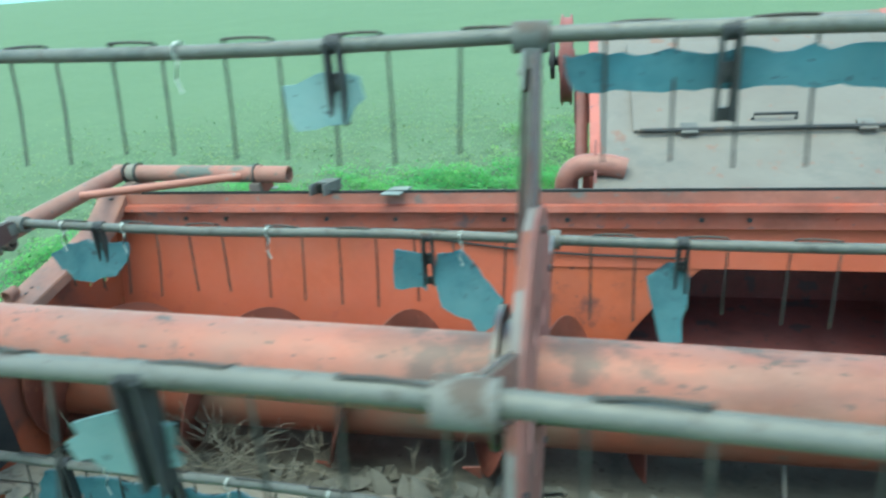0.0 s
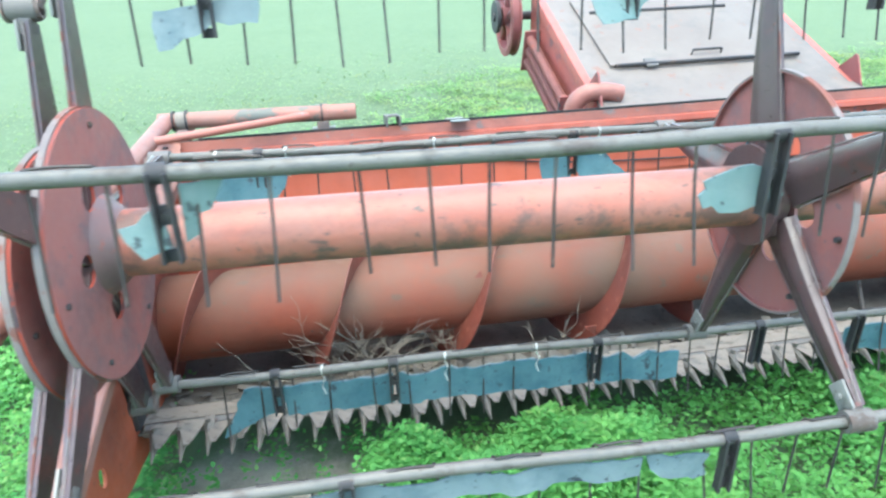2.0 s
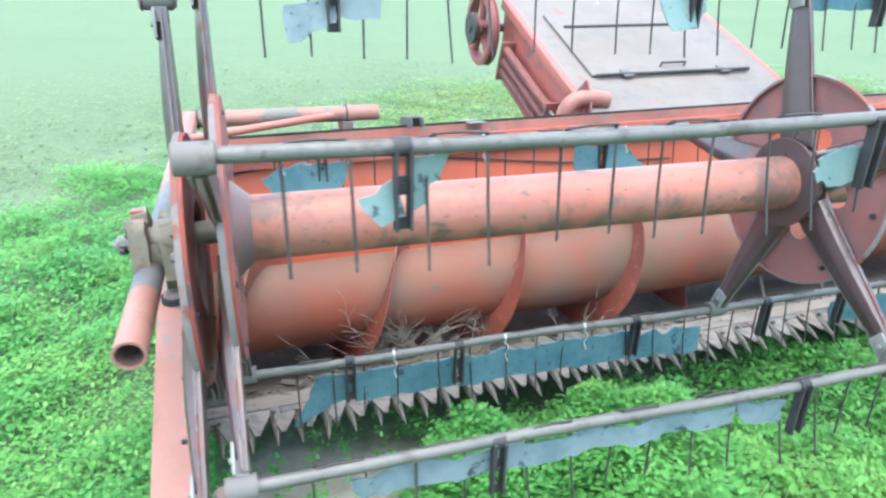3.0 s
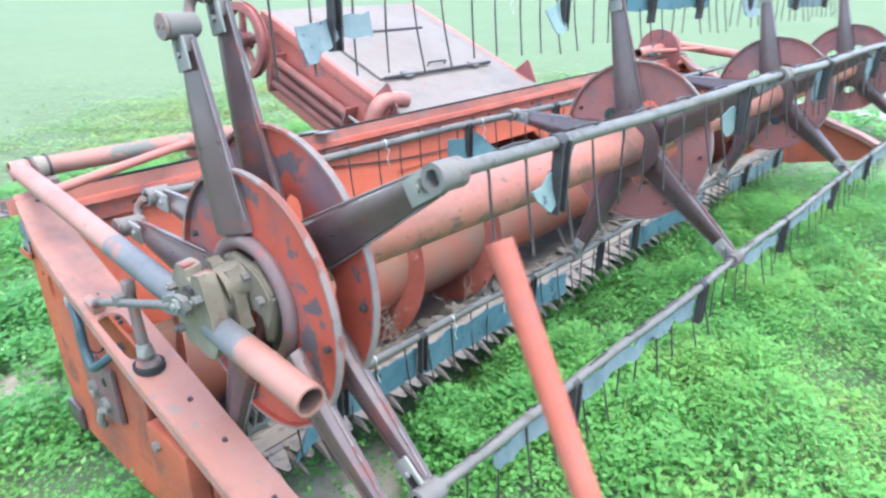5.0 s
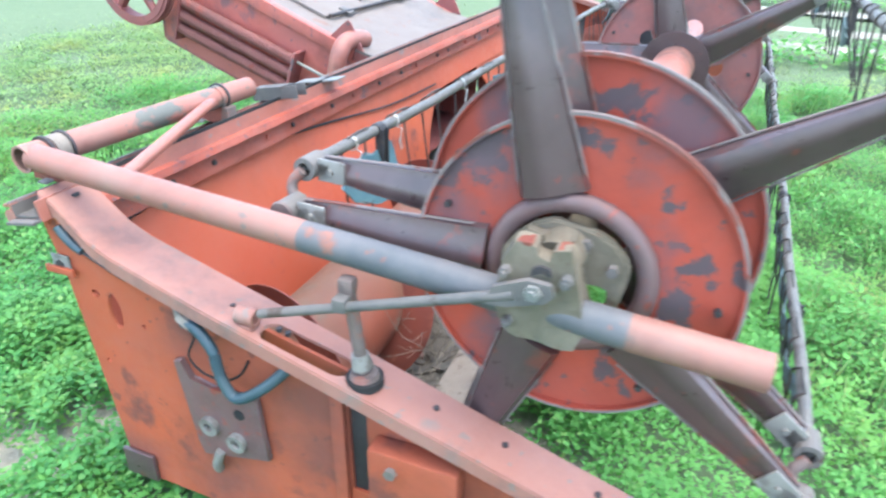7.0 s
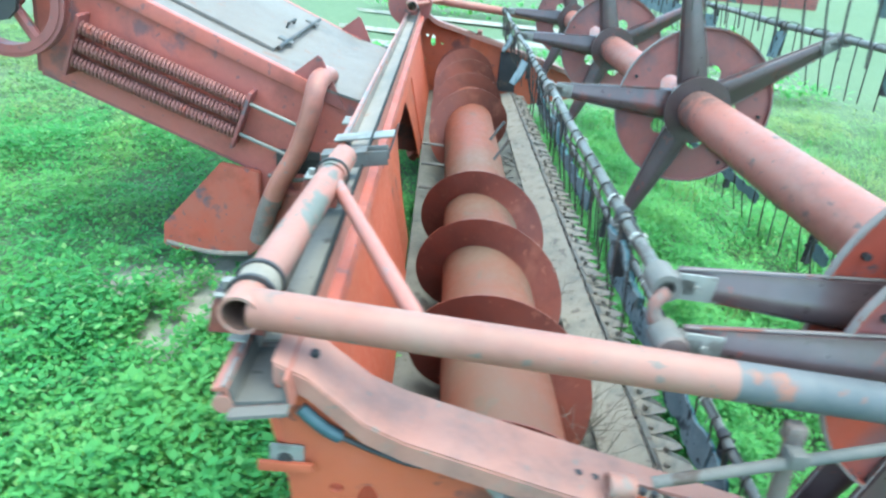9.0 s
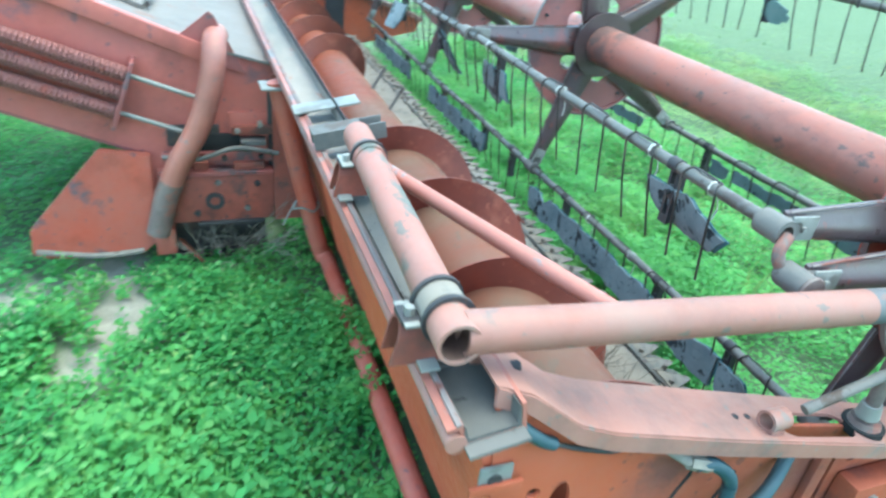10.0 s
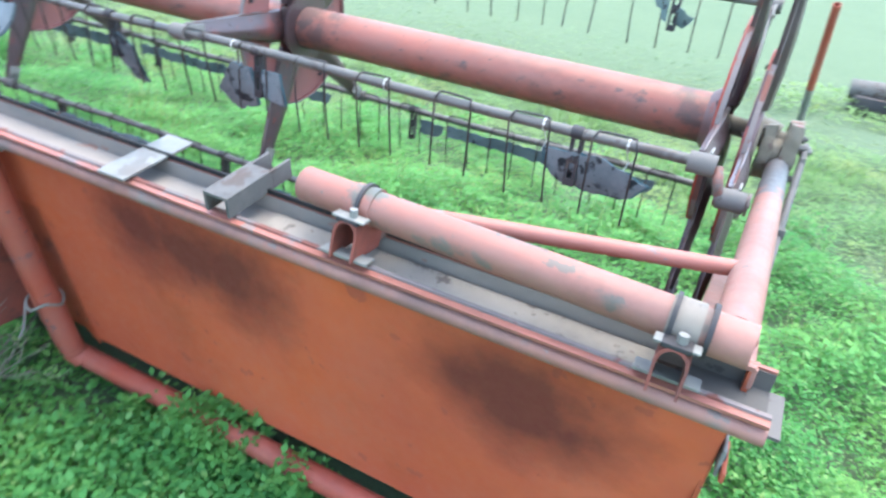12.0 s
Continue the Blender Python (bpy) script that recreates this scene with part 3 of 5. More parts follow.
BRACKETS = {0: (0.262, 1.19, 1.80, 2.25, 2.85, 3.6, 4.2), 1: (0.26, 1.215, 1.82, 2.4, 3.4, 4.1), 2: (0.27, 0.60, 1.205, 1.72, 2.05, 2.7, 3.5, 4.1),
            3: (0.48, 1.235, 2.05, 2.8, 3.5, 4.2), 4: (0.278, 1.19, 2.0, 2.82, 3.55, 4.25)}
tine_src = {}
for k in range(5):
    y, z = bat_at(k)
    bm = bmesh.new()
    pts = [(XB0 + (XB1 - XB0) * i / 24, y + 0.003 * math.sin(i * 1.3 + k), z + 0.004 * math.sin(i * 0.9 + 2 * k)) for i in range(25)]
    sweep(bm, pts, 0.0128, 14)
    bat = wpart("bat", bm, BATS, reel, "grey weathered steel bat tube")
    for i in range(21):
        x = 0.16 + i * TINE_PITCH + 0.012 * math.sin(i * 2.1 + k)
        if abs((x + 0.06) % SP - 0.06) < 0.05:
            continue
        v = (i + k) % 3
        mt = Matrix.Translation((x, y, z)) @ pose(0, 0, 0, 3 * math.sin(i * 1.7 + k), 2.0 * math.sin(i * 2.3), 0)
        if v not in tine_src:
            t0 = part("tine", tine_mesh(TINE_LEN + 0.008 * v, -0.012 * v), TINE, None)
            tine_src[v] = t0
        else:
            t0 = new("tine", tine_src[v].data)
        t0.matrix_basis = mt
        under(t0, bat)
    for i, x in enumerate(BRACKETS[k]):
        bm = bmesh.new()
        for xa, xb, za, zb in ((-0.014, -0.0065, -0.132, 0.004), (0.0065, 0.014, -0.132, 0.004), (-0.0065, 0.0065, -0.012, 0.004), (-0.0065, 0.0065, -0.075, -0.045), (-0.0065, 0.0065, -0.132, -0.112)):
            block(bm, (x + xa, y - 0.006, z + za), (x + xb, y, z + zb))
        for s in (-0.014, 0.009):
            block(bm, (x + s, y - 0.022, z - 0.13), (x + s + 0.005, y - 0.006, z + 0.004))
        ring(bm, (x - 0.014, y, z), (x + 0.014, y, z), 0.0125, 0.0155, 14)
        rod(bm, (x, y - 0.012, z - 0.06), (x, y + 0.012, z - 0.06), 0.006, n=6)
        wpart("slat_bracket", bm, DARK, bat, "dark iron slat bracket")
    for i, (pts, curl, mat) in enumerate(SLATS[k]):
        bm = slat_piece(bmesh.new(), pts, y, z, curl, 10 * k + i)
        if k in (1, 2):
            crust = slat_piece(bmesh.new(), [(p + 0.006 * (1 if p < (pts[0][0] + pts[2][0]) / 2 else -1), q) for p, q in pts], y + 0.0052, z, curl, 10 * k + i)
            bmesh.ops.scale(crust, vec=(1, 0.999, 1), verts=crust.verts)
            wpart("dried_dirt", crust, CRUST, bat, "dried dark dirt on the back of the slat")
        wpart("slat", bm, mat, bat, "torn pale blue slat piece with dark stains" if mat is PALE else "torn teal slat piece")
# cranks that tie the bat ends to the eccentric spider
for k in (0, 1, 2, 3):
    y, z = bat_at(k)
    bm = bmesh.new()
    sweep(bm, curve([(-0.05, y, z), (-0.058, y + 0.018, z + ECC * 0.35), (-0.064, y + 0.016, z + ECC * 0.7), (-0.07, y, z + ECC)], 5), 0.011, 10)
    rod(bm, (-0.125, y, z + ECC), (-0.06, y, z + ECC), 0.0195, n=16, hollow=0.006)
    wpart("crank", bm, CLAMP, reel, "bent steel crank link")
    bm = bmesh.new()
    rod(bm, (-0.131, y, z + ECC), (-0.1255, y, z + ECC), 0.024, 0.026, n=20)
    for q in (-0.010, 0.010):
        rod(bm, (-0.133, y + q, z + ECC), (-0.1305, y + q, z + ECC), 0.0045, n=8)
    wpart("end_knob", bm, CLAMP, reel, "rusty brown disc end with two holes drawn as small discs")
# hub with its bearing casting
bm = bmesh.new()
rod(bm, (-0.198, YC + 0.02, ZC - 0.015), (0.0, YC, ZC), 0.026, n=18)
rod(bm, (-0.15, YC + 0.01, ZC - 0.01), (-0.09, YC + 0.005, ZC), 0.040, n=20)
wpart("hub_shaft", bm, GREASE, reel, "greasy grey-brown hub shaft")
bm = bmesh.new()
plate = [(-0.130, 1.243), (-0.160, 1.254), (-0.195, 1.246), (-0.232, 1.243), (-0.262, 1.227), (-0.288, 1.196), (-0.286, 1.160), (-0.274, 1.098), (-0.258, 1.086), (-0.256, 1.115), (-0.262, 1.150),
         (-0.238, 1.150), (-0.19, 1.15), (-0.14, 1.13), (-0.10, 1.11), (-0.075, 1.13), (-0.073, 1.18), (-0.098, 1.216)]
prism(bm, plate, "x", -0.108, -0.088)
bmesh.ops.bevel(bm, geom=bm.edges[:], offset=0.005, segments=2, affect="EDGES")
wpart("eccentric_plate", bm, GREASE, reel, "greasy brown eccentric plate")
for y, z in ((-0.262, 1.185), (-0.15, 1.225), (-0.215, 1.222)):
    bm = bmesh.new()
    rod(bm, (-0.122, y, z), (-0.10, y, z), 0.010, n=6)
    wpart("bolt", bm, STEEL, reel, smooth=0)

# ---- header frame ----
HOLE_A, HOLE_B = (0.801, 0.867, 0.019, 0.047), (-0.187, 0.57, 0.02, 0.03)  # oval holes in the end sheets
SLIT = [(0.163, 0.56), (0.205, 0.56), (0.207, 0.815), (0.166, 0.805)]
NOTCH = [(0.085, 0.775), (0.128, 0.772), (0.118, 0.806)]
X0, X1 = -0.17, 3 * SP + 0.17      # side sheets
NX0, NX1 = 1.66, 2.91              # feeder house
header = thing("header_frame", "faded orange-red harvester header frame of sheet steel", "header", (2.2, 0.8, GZ))


def wall_y(z):
    """The leaning back wall."""
    return 0.958 + (z - 1.06) * 0.235


def wall_sheet(xa, xb, za, zb, name="back_panel"):
    bm = bmesh.new()
    prism(bm, [(wall_y(za), za), (wall_y(zb), zb), (wall_y(zb) - 0.012, zb), (wall_y(za) - 0.012, za)], "x", xa, xb)
    sheet = wpart(name, bm, BACK, header, "large orange panel of the header's back wall")
    bm = bmesh.new()
    prism(bm, [(wall_y(za) + 0.0005, za), (wall_y(zb) + 0.0005, zb), (wall_y(zb) + 0.003, zb), (wall_y(za) + 0.003, za)], "x", xa, xb)
    wpart("rear_skin", bm, REAR, sheet, "orange rear skin with dark rubbed stains")


wall_sheet(X0, 1.40, 0.425, 1.085)
wall_sheet(3.17, X1, 0.40, 1.075)
wall_sheet(1.40, 3.17, 0.87, 1.075, "upper_panel")
# sloped cheeks beside the feed opening
for s, xa, xb in ((0, 1.40, 2.00), (1, 3.17, 2.57)):
    bm = bmesh.new()
    n = 16
    top = []
    for i in range(n + 1):
        x = xa + (xb - xa) * i / n
        z = 0.40 if i == 0 else 0.45 + 0.42 * max(0.0, (i / n - 0.5) * 2) ** 0.55
        top.append((x, z))
    for (xp, zp), (xq, zq) in zip(top, top[1:]):
        vs = [bm.verts.new(c) for c in ((xp, wall_y(zp) - 0.004, zp), (xq, wall_y(zq) - 0.004, zq), (xq, wall_y(0.872) - 0.004, 0.872), (xp, wall_y(0.872) - 0.004, 0.872))]
        bm.faces.new(vs)
    bmesh.ops.remove_doubles(bm, verts=bm.verts, dist=1e-5)
    ex = bmesh.ops.extrude_face_region(bm, geom=bm.faces[:])
    bmesh.ops.translate(bm, vec=(0, 0.008, 0), verts=[g for g in ex["geom"] if isinstance(g, bmesh.types.BMVert)])
    wpart("opening_cheek", bm, PANEL, header)

# upright sheets that join the back wall to the feeder house
for x in (1.600, 2.964):
    bm = bmesh.new()
    prism(bm, [(wall_y(0.46) + 0.008, 0.46), (1.018, 0.46), (1.018, 1.03), (wall_y(1.03) + 0.008, 1.03)], "x", x, x + 0.006)
    wpart("throat_sheet", bm, RUSTED, header, "dark rusty red sheet between wall and feeder house")

# top beam: an open channel, tilted with the wall
LEAN = Matrix.Translation((0, 0.910, 1.084)) @ pose(0, 0, 0, -10.0)
BW, BH, BT, RH = 0.092, 0.046, 0.006, 0.040


def on_beam(x, u, v):
    """A place by the beam's own axes: u to the rear, v up, from its lower front edge."""
    return LEAN @ Vector((x, u, v))


def beam_prism(bm, pts, xa, xb):
    prism(bm, pts, "x", xa, xb)
    bmesh.ops.transform(bm, matrix=LEAN, verts=bm.verts)
    return bm


BZ1 = 1.15
bm = beam_prism(bmesh.new(), [(0, 0), (BW, 0), (BW, RH - BT), (BW + 0.016, RH - BT), (BW + 0.016, RH), (BW - BT, RH), (BW - BT, BT), (BT, BT), (BT, BH), (0, BH)], X0 - 0.034, X1 + 0.05)
beam = wpart("top_beam", bm, PINK, header, "open channel beam of faded red paint")
bm = beam_prism(bmesh.new(), [(0.004, 0.0), (BW - 0.004, 0.0), (BW - 0.004, BT), (0.004, BT)], X0 - 0.056, X0 - 0.034)
wpart("floor_tongue", bm, STEEL, beam, "bare grey floor of the channel, sticking out")
inner = [(BT + 0.001, BT + 0.001), (BW - BT - 0.001, BT + 0.001), (BW - BT - 0.001, RH - 0.003), (BW - BT - 0.003, RH - 0.003), (BW - BT - 0.006, 0.014), (BT + 0.006, 0.012), (BT + 0.003, BH - 0.004), (BT + 0.001, BH - 0.004)]
for xa, xb, mat_in, words in ((X0 - 0.034, -0.07, DIRT, "dirty dark inside of the channel"), (-0.07, X1, BEAM, "dusty pale inside of the channel")):
    bm = beam_prism(bmesh.new(), inner, xa, xb)
    wpart("lining", bm, mat_in, beam, words)
bm = beam_prism(bmesh.new(), [(BT + 0.008, 0.014), (BW - BT - 0.010, 0.016), (BW - BT - 0.012, 0.021), (BT + 0.012, 0.019)], -0.06, 0.66)
wpart("settled_dirt", bm, SILT, beam, "grey dirt settled in the channel")
bm = beam_prism(bmesh.new(), [(0.0005, BH + 0.0005), (0.008, BH + 0.0005), (0.0075, BH + 0.010), (0.001, BH + 0.009)], X0 + 0.16, X1)
wpart("shade_strip", bm, BLACK, beam, "thin black strip drawn as the channel's shaded gap")
bm = beam_prism(bmesh.new(), [(BW - 0.005, RH + 0.0005), (BW + 0.004, RH + 0.0005), (BW + 0.003, RH + 0.004), (BW - 0.004, RH + 0.004)], X0 - 0.034, X1)
wpart("rubbed_edge", bm, RIM, beam, "pale rubbed rear edge")
bm = bmesh.new()
sweep(bm, [on_beam(X0 - 0.036, BW + 0.006, 0.012), on_beam(X1, BW + 0.006, 0.012)], 0.015, 14)
wpart("rolled_edge", bm, DUSTY, header, "rolled faded top edge of the panel")
bm = beam_prism(bmesh.new(), [(0.004, -0.075), (0.016, -0.075), (0.016, 0), (0.004, 0)], X0, X1)
wpart("front_rail", bm, RED, header)
bm = beam_prism(bmesh.new(), [(-0.026, -0.016), (0.0, -0.016), (0.0, 0.008), (-0.022, 0.004)], X0, X1)
wpart("rail_lip", bm, RED, header)
for i in range(24):
    bm = bmesh.new()
    x = X0 + 0.12 + i * 0.2 + 0.03 * math.sin(i * 2.7)
    rod(bm, on_beam(x, 0.004, -0.045), on_beam(x, -0.003, -0.045), 0.008, n=8)
    wpart("rivet", bm, DARK if i % 3 else RED, header, smooth=0)
# cables along the inside of the wall
for k, pts in enumerate(([(-0.1, 1.0), (0.3, 1.035), (0.75, 1.05), (1.3, 1.045)], [(-0.1, 0.985), (0.4, 1.02), (0.9, 0.985), (1.45, 0.925), (1.95, 0.905)])):
    bm = bmesh.new()
    sweep(bm, curve([(x, wall_y(z) - 0.022, z) for x, z in pts], 8), 0.006 if k == 0 else 0.004, 8)
    wpart("cable", bm, DARK, header, "dark cable along the inner wall")

# trough floor, dished under the auger
AY, AZ, AR, AT = 0.518, 0.614, 0.247, 0.15
prof = [(0.075, 0.482), (0.20, 0.448), (0.32, 0.400)]
for i in range(7):
    a = radians(-125 + i * 14)
    prof.append((AY + (AR + 0.02) * math.cos(a), AZ + (AR + 0.02) * math.sin(a)))
prof += [(0.775, 0.452), (0.803, 0.448)]
bm = bmesh.new()
prism(bm, prof + [(y + 0.003, z - 0.008) for y, z in prof[::-1]], "x", X0, X1)
wpart("trough_floor", bm, TROUGH, header, "dusty grey trough floor strewn with chaff")

bm = bmesh.new()
prism(bm, [(0.100, 0.495), (0.215, 0.457), (0.215, 0.463), (0.100, 0.501)], "x", X0 + 0.01, X1 - 0.01)
wpart("platform_lip", bm, LIP, header, "pale dusty lip behind the guards")

# bottom pipe and uprights behind the wall
bm = bmesh.new()
rod(bm, (X0, 0.852, 0.382), (1.44, 0.852, 0.382), 0.03, n=18)
wpart("lower_pipe", bm, RED, header, "faded red lower pipe")
bm = bmesh.new()
rod(bm, (3.12, 0.855, 0.375), (X1, 0.855, 0.375), 0.03, n=18)
wpart("lower_pipe", bm, RED, header, "faded red lower pipe")
for x in (1.425, 3.14):
    bm = bmesh.new()
    sweep(bm, curve([(x, 1.02, 1.06), (x, 0.975, 0.85), (x, 0.915, 0.58), (x, 0.875, 0.42), (x - 0.02, 0.857, 0.378)], 5), 0.033, 14)
    wpart("upright_pipe", bm, RED, header, "faded red upright pipe")
    bm = bmesh.new()
    block(bm, (x - 0.05, 0.985, 1.040), (x + 0.05, 1.075, 1.048), 0.003)
    wpart("lug_plate", bm, GALV, header)
bm = bmesh.new()
wire = [(1.425 + 0.04 * math.cos(a), 0.925 + 0.045 * math.sin(a), 0.60 + 0.01 * math.sin(3 * a)) for a in [i * 0.5 for i in range(28)]]
sweep(bm, wire + [(1.41, 1.0, 0.56), (1.42, 1.01, 0.53)], 0.0035, 6)
wpart("tie_wire", bm, GALV, header, "pale twisted tie wire")


def holed_sheet(bm, outline, holes, xa, xb):
    """A flat sheet in y and z with holes through it: ovals (y, z, half width, half height) or outlines."""
    edges = []
    loops = [outline] + [[(y + a * math.cos(2 * math.pi * i / 14), z + c * math.sin(2 * math.pi * i / 14)) for i in range(14)] for y, z, a, c in [h for h in holes if not isinstance(h, list)]] + [h for h in holes if isinstance(h, list)]
    for lp in loops:
        vs = [bm.verts.new((xa, y, z)) for y, z in lp]
        edges += [bm.edges.new((vs[i], vs[(i + 1) % len(vs)])) for i in range(len(vs))]
    f = bmesh.ops.triangle_fill(bm, edges=edges, use_beauty=True)
    faces = [g for g in f["geom"] if isinstance(g, bmesh.types.BMFace)]
    ex = bmesh.ops.extrude_face_region(bm, geom=faces)
    bmesh.ops.translate(bm, vec=(xb - xa, 0, 0), verts=[g for g in ex["geom"] if isinstance(g, bmesh.types.BMVert)])
    return bm


def side_sheet(x, out):
    """An end sheet with its sloping flanged top edge; out is -1 or 1 towards the outside."""
    top = [(0.945, 1.128), (0.895, 1.112), (0.81, 1.044), (0.75, 1.020), (0.52, 0.964), (0.14, 0.870), (-0.21, 0.768), (-0.46, 0.692), (-0.60, 0.630)]
    low = [(-0.55, 0.52), (-0.05, 0.40), (0.4, 0.34), (0.87, 0.345)]
    bm = bmesh.new()
    holed_sheet(bm, top + low, [(0.851, 0.903, 0.012, 0.011), (0.723, 0.846, 0.007, 0.007), (0.864, 0.712, 0.007, 0.007), HOLE_A, HOLE_B, SLIT, NOTCH], x - 0.004, x + 0.004)
    sheet = wpart("side_sheet", bm, PANEL, header, "orange end sheet with holes and a flanged edge")
    bm = bmesh.new()

    def outer(y):
        return x + out * float(np.interp(y, (-0.6, 0.28, 0.60, 0.80, 0.88, 0.945), (0.056, 0.056, 0.038, 0.022, 0.015, 0.003)))

    def inner_edge(y):
        return x - out * float(np.interp(y, (-0.6, -0.2, 0.30, 0.65, 0.80, 0.89, 0.945), (0.048, 0.050, 0.064, 0.085, 0.094, 0.097, 0.086)))

    for i, ((ya, za), (yb, zb)) in enumerate(zip(top[:-1], top[1:])):
        if i != 4:
            bm.faces.new([bm.verts.new(c) for c in ((outer(ya), ya, za), (inner_edge(ya), ya, za), (inner_edge(yb), yb, zb), (outer(yb), yb, zb))])
            continue
        # the length with the long slot for the screw jack
        slope = (zb - za) / (yb - ya)
        mid, half, r = 0.29, 0.07, 0.030
        slot = [(x + out * 0.008 + r * math.cos(radians(a)), mid + half * (1 if a < 180 else -1) + r * math.sin(radians(a))) for a in [15 * q for q in range(13)] + [180 + 15 * q for q in range(13)]]
        edges = []
        for lp in ([(outer(ya), ya), (inner_edge(ya), ya), (inner_edge(yb), yb), (outer(yb), yb)], slot):
            vs = [bm.verts.new((p, q, za + (q - ya) * slope)) for p, q in lp]
            edges += [bm.edges.new((vs[k], vs[(k + 1) % len(vs)])) for k in range(len(vs))]
        bmesh.ops.triangle_fill(bm, edges=edges, use_beauty=True)
    bmesh.ops.remove_doubles(bm, verts=bm.verts, dist=1e-5)
    ex = bmesh.ops.extrude_face_region(bm, geom=bm.faces[:])
    bmesh.ops.translate(bm, vec=(0, 0.002, 0.008), verts=[g for g in ex["geom"] if isinstance(g, bmesh.types.BMVert)])
    wpart("side_flange", bm, DUSTY, sheet, "pinkish faded flange along the top edge")
    for edge in (outer, inner_edge):
        bm = bmesh.new()
        rows = [[bm.verts.new((edge(y) + dx, y, z + dz)) for dx, dz in ((-0.003, 0.004), (0.003, 0.004), (0.003, -0.028), (-0.003, -0.028))] for y, z in top]
        for a, b in zip(rows, rows[1:]):
            for k in range(4):
                bm.faces.new((a[k], a[(k + 1) % 4], b[(k + 1) % 4], b[k]))
        bm.faces.new(rows[0])
        bm.faces.new(rows[-1][::-1])
        wpart("flange_lip", bm, DUSTY, sheet)
    for y, z in ((0.895, 1.112),):
        bm = bmesh.new()
        rod(bm, (x - out * 0.045, y, z + 0.004), (x - out * 0.045, y + 0.002, z + 0.0105), 0.009, n=10)
        wpart("bolt", bm, DARK, sheet, smooth=0)
    for y, z in ((0.475, 0.953), (0.447, 0.946), (0.365, 0.926), (0.345, 0.921), (0.02, 0.838), (-0.12, 0.797), (-0.30, 0.744)):
        bm = bmesh.new()
        rod(bm, (x + 0.01, y, z), (x + 0.01, y, z + 0.0085), 0.0065, n=8)
        wpart("rivet", bm, DARK, sheet, smooth=0)
    # ribs and the small box on the outside
    o = x + out * 0.006
    bm = bmesh.new()
    block(bm, (o, 0.210, 0.36), (o + out * 0.016, 0.240, 0.845), 0.003)
    wpart("rib", bm, PANEL, sheet)
    bm = bmesh.new()
    block(bm, (x - out * 0.0045, 0.07, 0.50), (x - out * 0.020, 0.225, 0.83), 0.002)
    wpart("slit_backing", bm, DARK, sheet, "dark backing added behind the slit and notch as their shade")
    bm = bmesh.new()
    rod(bm, (o + out * 0.045, 0.087, 0.711), (o + out * 0.062, 0.087, 0.711), 0.013, n=6)
    wpart("box_bolt", bm, GALV, sheet, smooth=0)
    bm = bmesh.new()
    rod(bm, (x + out * 0.019, 0.437, 0.968), (x + out * 0.017, 0.396, 0.966), 0.019, n=20, hollow=0.005)
    block(bm, (x + out * 0.004, 0.400, 0.942), (x + out * 0.034, 0.432, 0.953), 0.004)
    wpart("pivot_bush", bm, DUSTY, sheet, "short open pivot bush on the flange")
    bm = bmesh.new()
    block(bm, (o, -0.05, 0.50), (o + out * 0.05, 0.14, 0.75), 0.006)
    wpart("side_box", bm, PANEL, sheet)
    bm = bmesh.new()
    block(bm, (o, 0.79, 0.345), (o + out * 0.012, 0.89, 0.43), 0.004)
    wpart("corner_plate", bm, ARM, sheet)
    bm = bmesh.new()
    block(bm, (o, 0.90, 0.938), (o + out * 0.006, 0.952, 0.99), 0.003)
    wpart("corner_bracket", bm, GALV, sheet, "small bare plate with a hole")
    bm = bmesh.new()
    rod(bm, (o + out * 0.006, 0.928, 0.965), (o + out * 0.0095, 0.928, 0.965), 0.011, n=14)
    wpart("bolt_hole", bm, DARK, sheet)
    bm = bmesh.new()
    block(bm, (o + out * 0.007, 0.885, 0.944), (o + out * 0.014, 0.968, 0.962), 0.002)
    wpart("strap", bm, PANEL, sheet)
    return sheet


side_sheet(X0, -1)
side_sheet(X1, 1)

# ---- cutter bar ----
cutter = thing("cutter_bar", "dusty cutter bar with a row of pointed guards", "cutter bar", (2.3, 0.05, 0.44))
bm = bmesh.new()
prism(bm, [(0.072, 0.470), (0.112, 0.477), (0.112, 0.492), (0.072, 0.486)], "x", X0 + 0.02, X1 - 0.02)
wpart("bar", bm, KNIFE, cutter)
bm = bmesh.new()
prism(bm, [(0.070, 0.497), (0.090, 0.500), (0.090, 0.505), (0.070, 0.502)], "x", X0 + 0.03, X1 - 0.03)
wpart("knife_back", bm, STEEL, cutter)


def guard_mesh():
    bm = bmesh.new()
    secs = [(0.10, 0.017, 0.016, 0.0), (0.066, 0.020, 0.020, 0.002), (0.044, 0.014, 0.016, 0.0), (0.010, 0.0085, 0.011, -0.005), (-0.030, 0.002, 0.003, -0.016)]
    loops = [[bm.verts.new((w * c, y, dz + h * s)) for c, s in ((-1, -0.5), (-0.7, 0.6), (0, 1), (0.7, 0.6), (1, -0.5), (0, -0.9))] for y, w, h, dz in [(0.95 * q[0] + 0.018, *q[1:]) for q in secs]]
    for a, b in zip(loops, loops[1:]):
        for i in range(6):
            bm.faces.new((a[i], a[(i + 1) % 6], b[(i + 1) % 6], b[i]))
    bm.faces.new(loops[0])
    bm.faces.new(loops[-1][::-1])
    rod(bm, (0, 0.085, 0.015), (0, 0.085, 0.034), 0.008, n=6)
    return bm


def section_mesh():
    bm = bmesh.new()
    return prism(bm, [(-0.037, 0.10), (0.037, 0.10), (0.037, 0.082), (0.007, 0.005), (-0.007, 0.005), (-0.037, 0.082)], "z", 0.016, 0.0195)


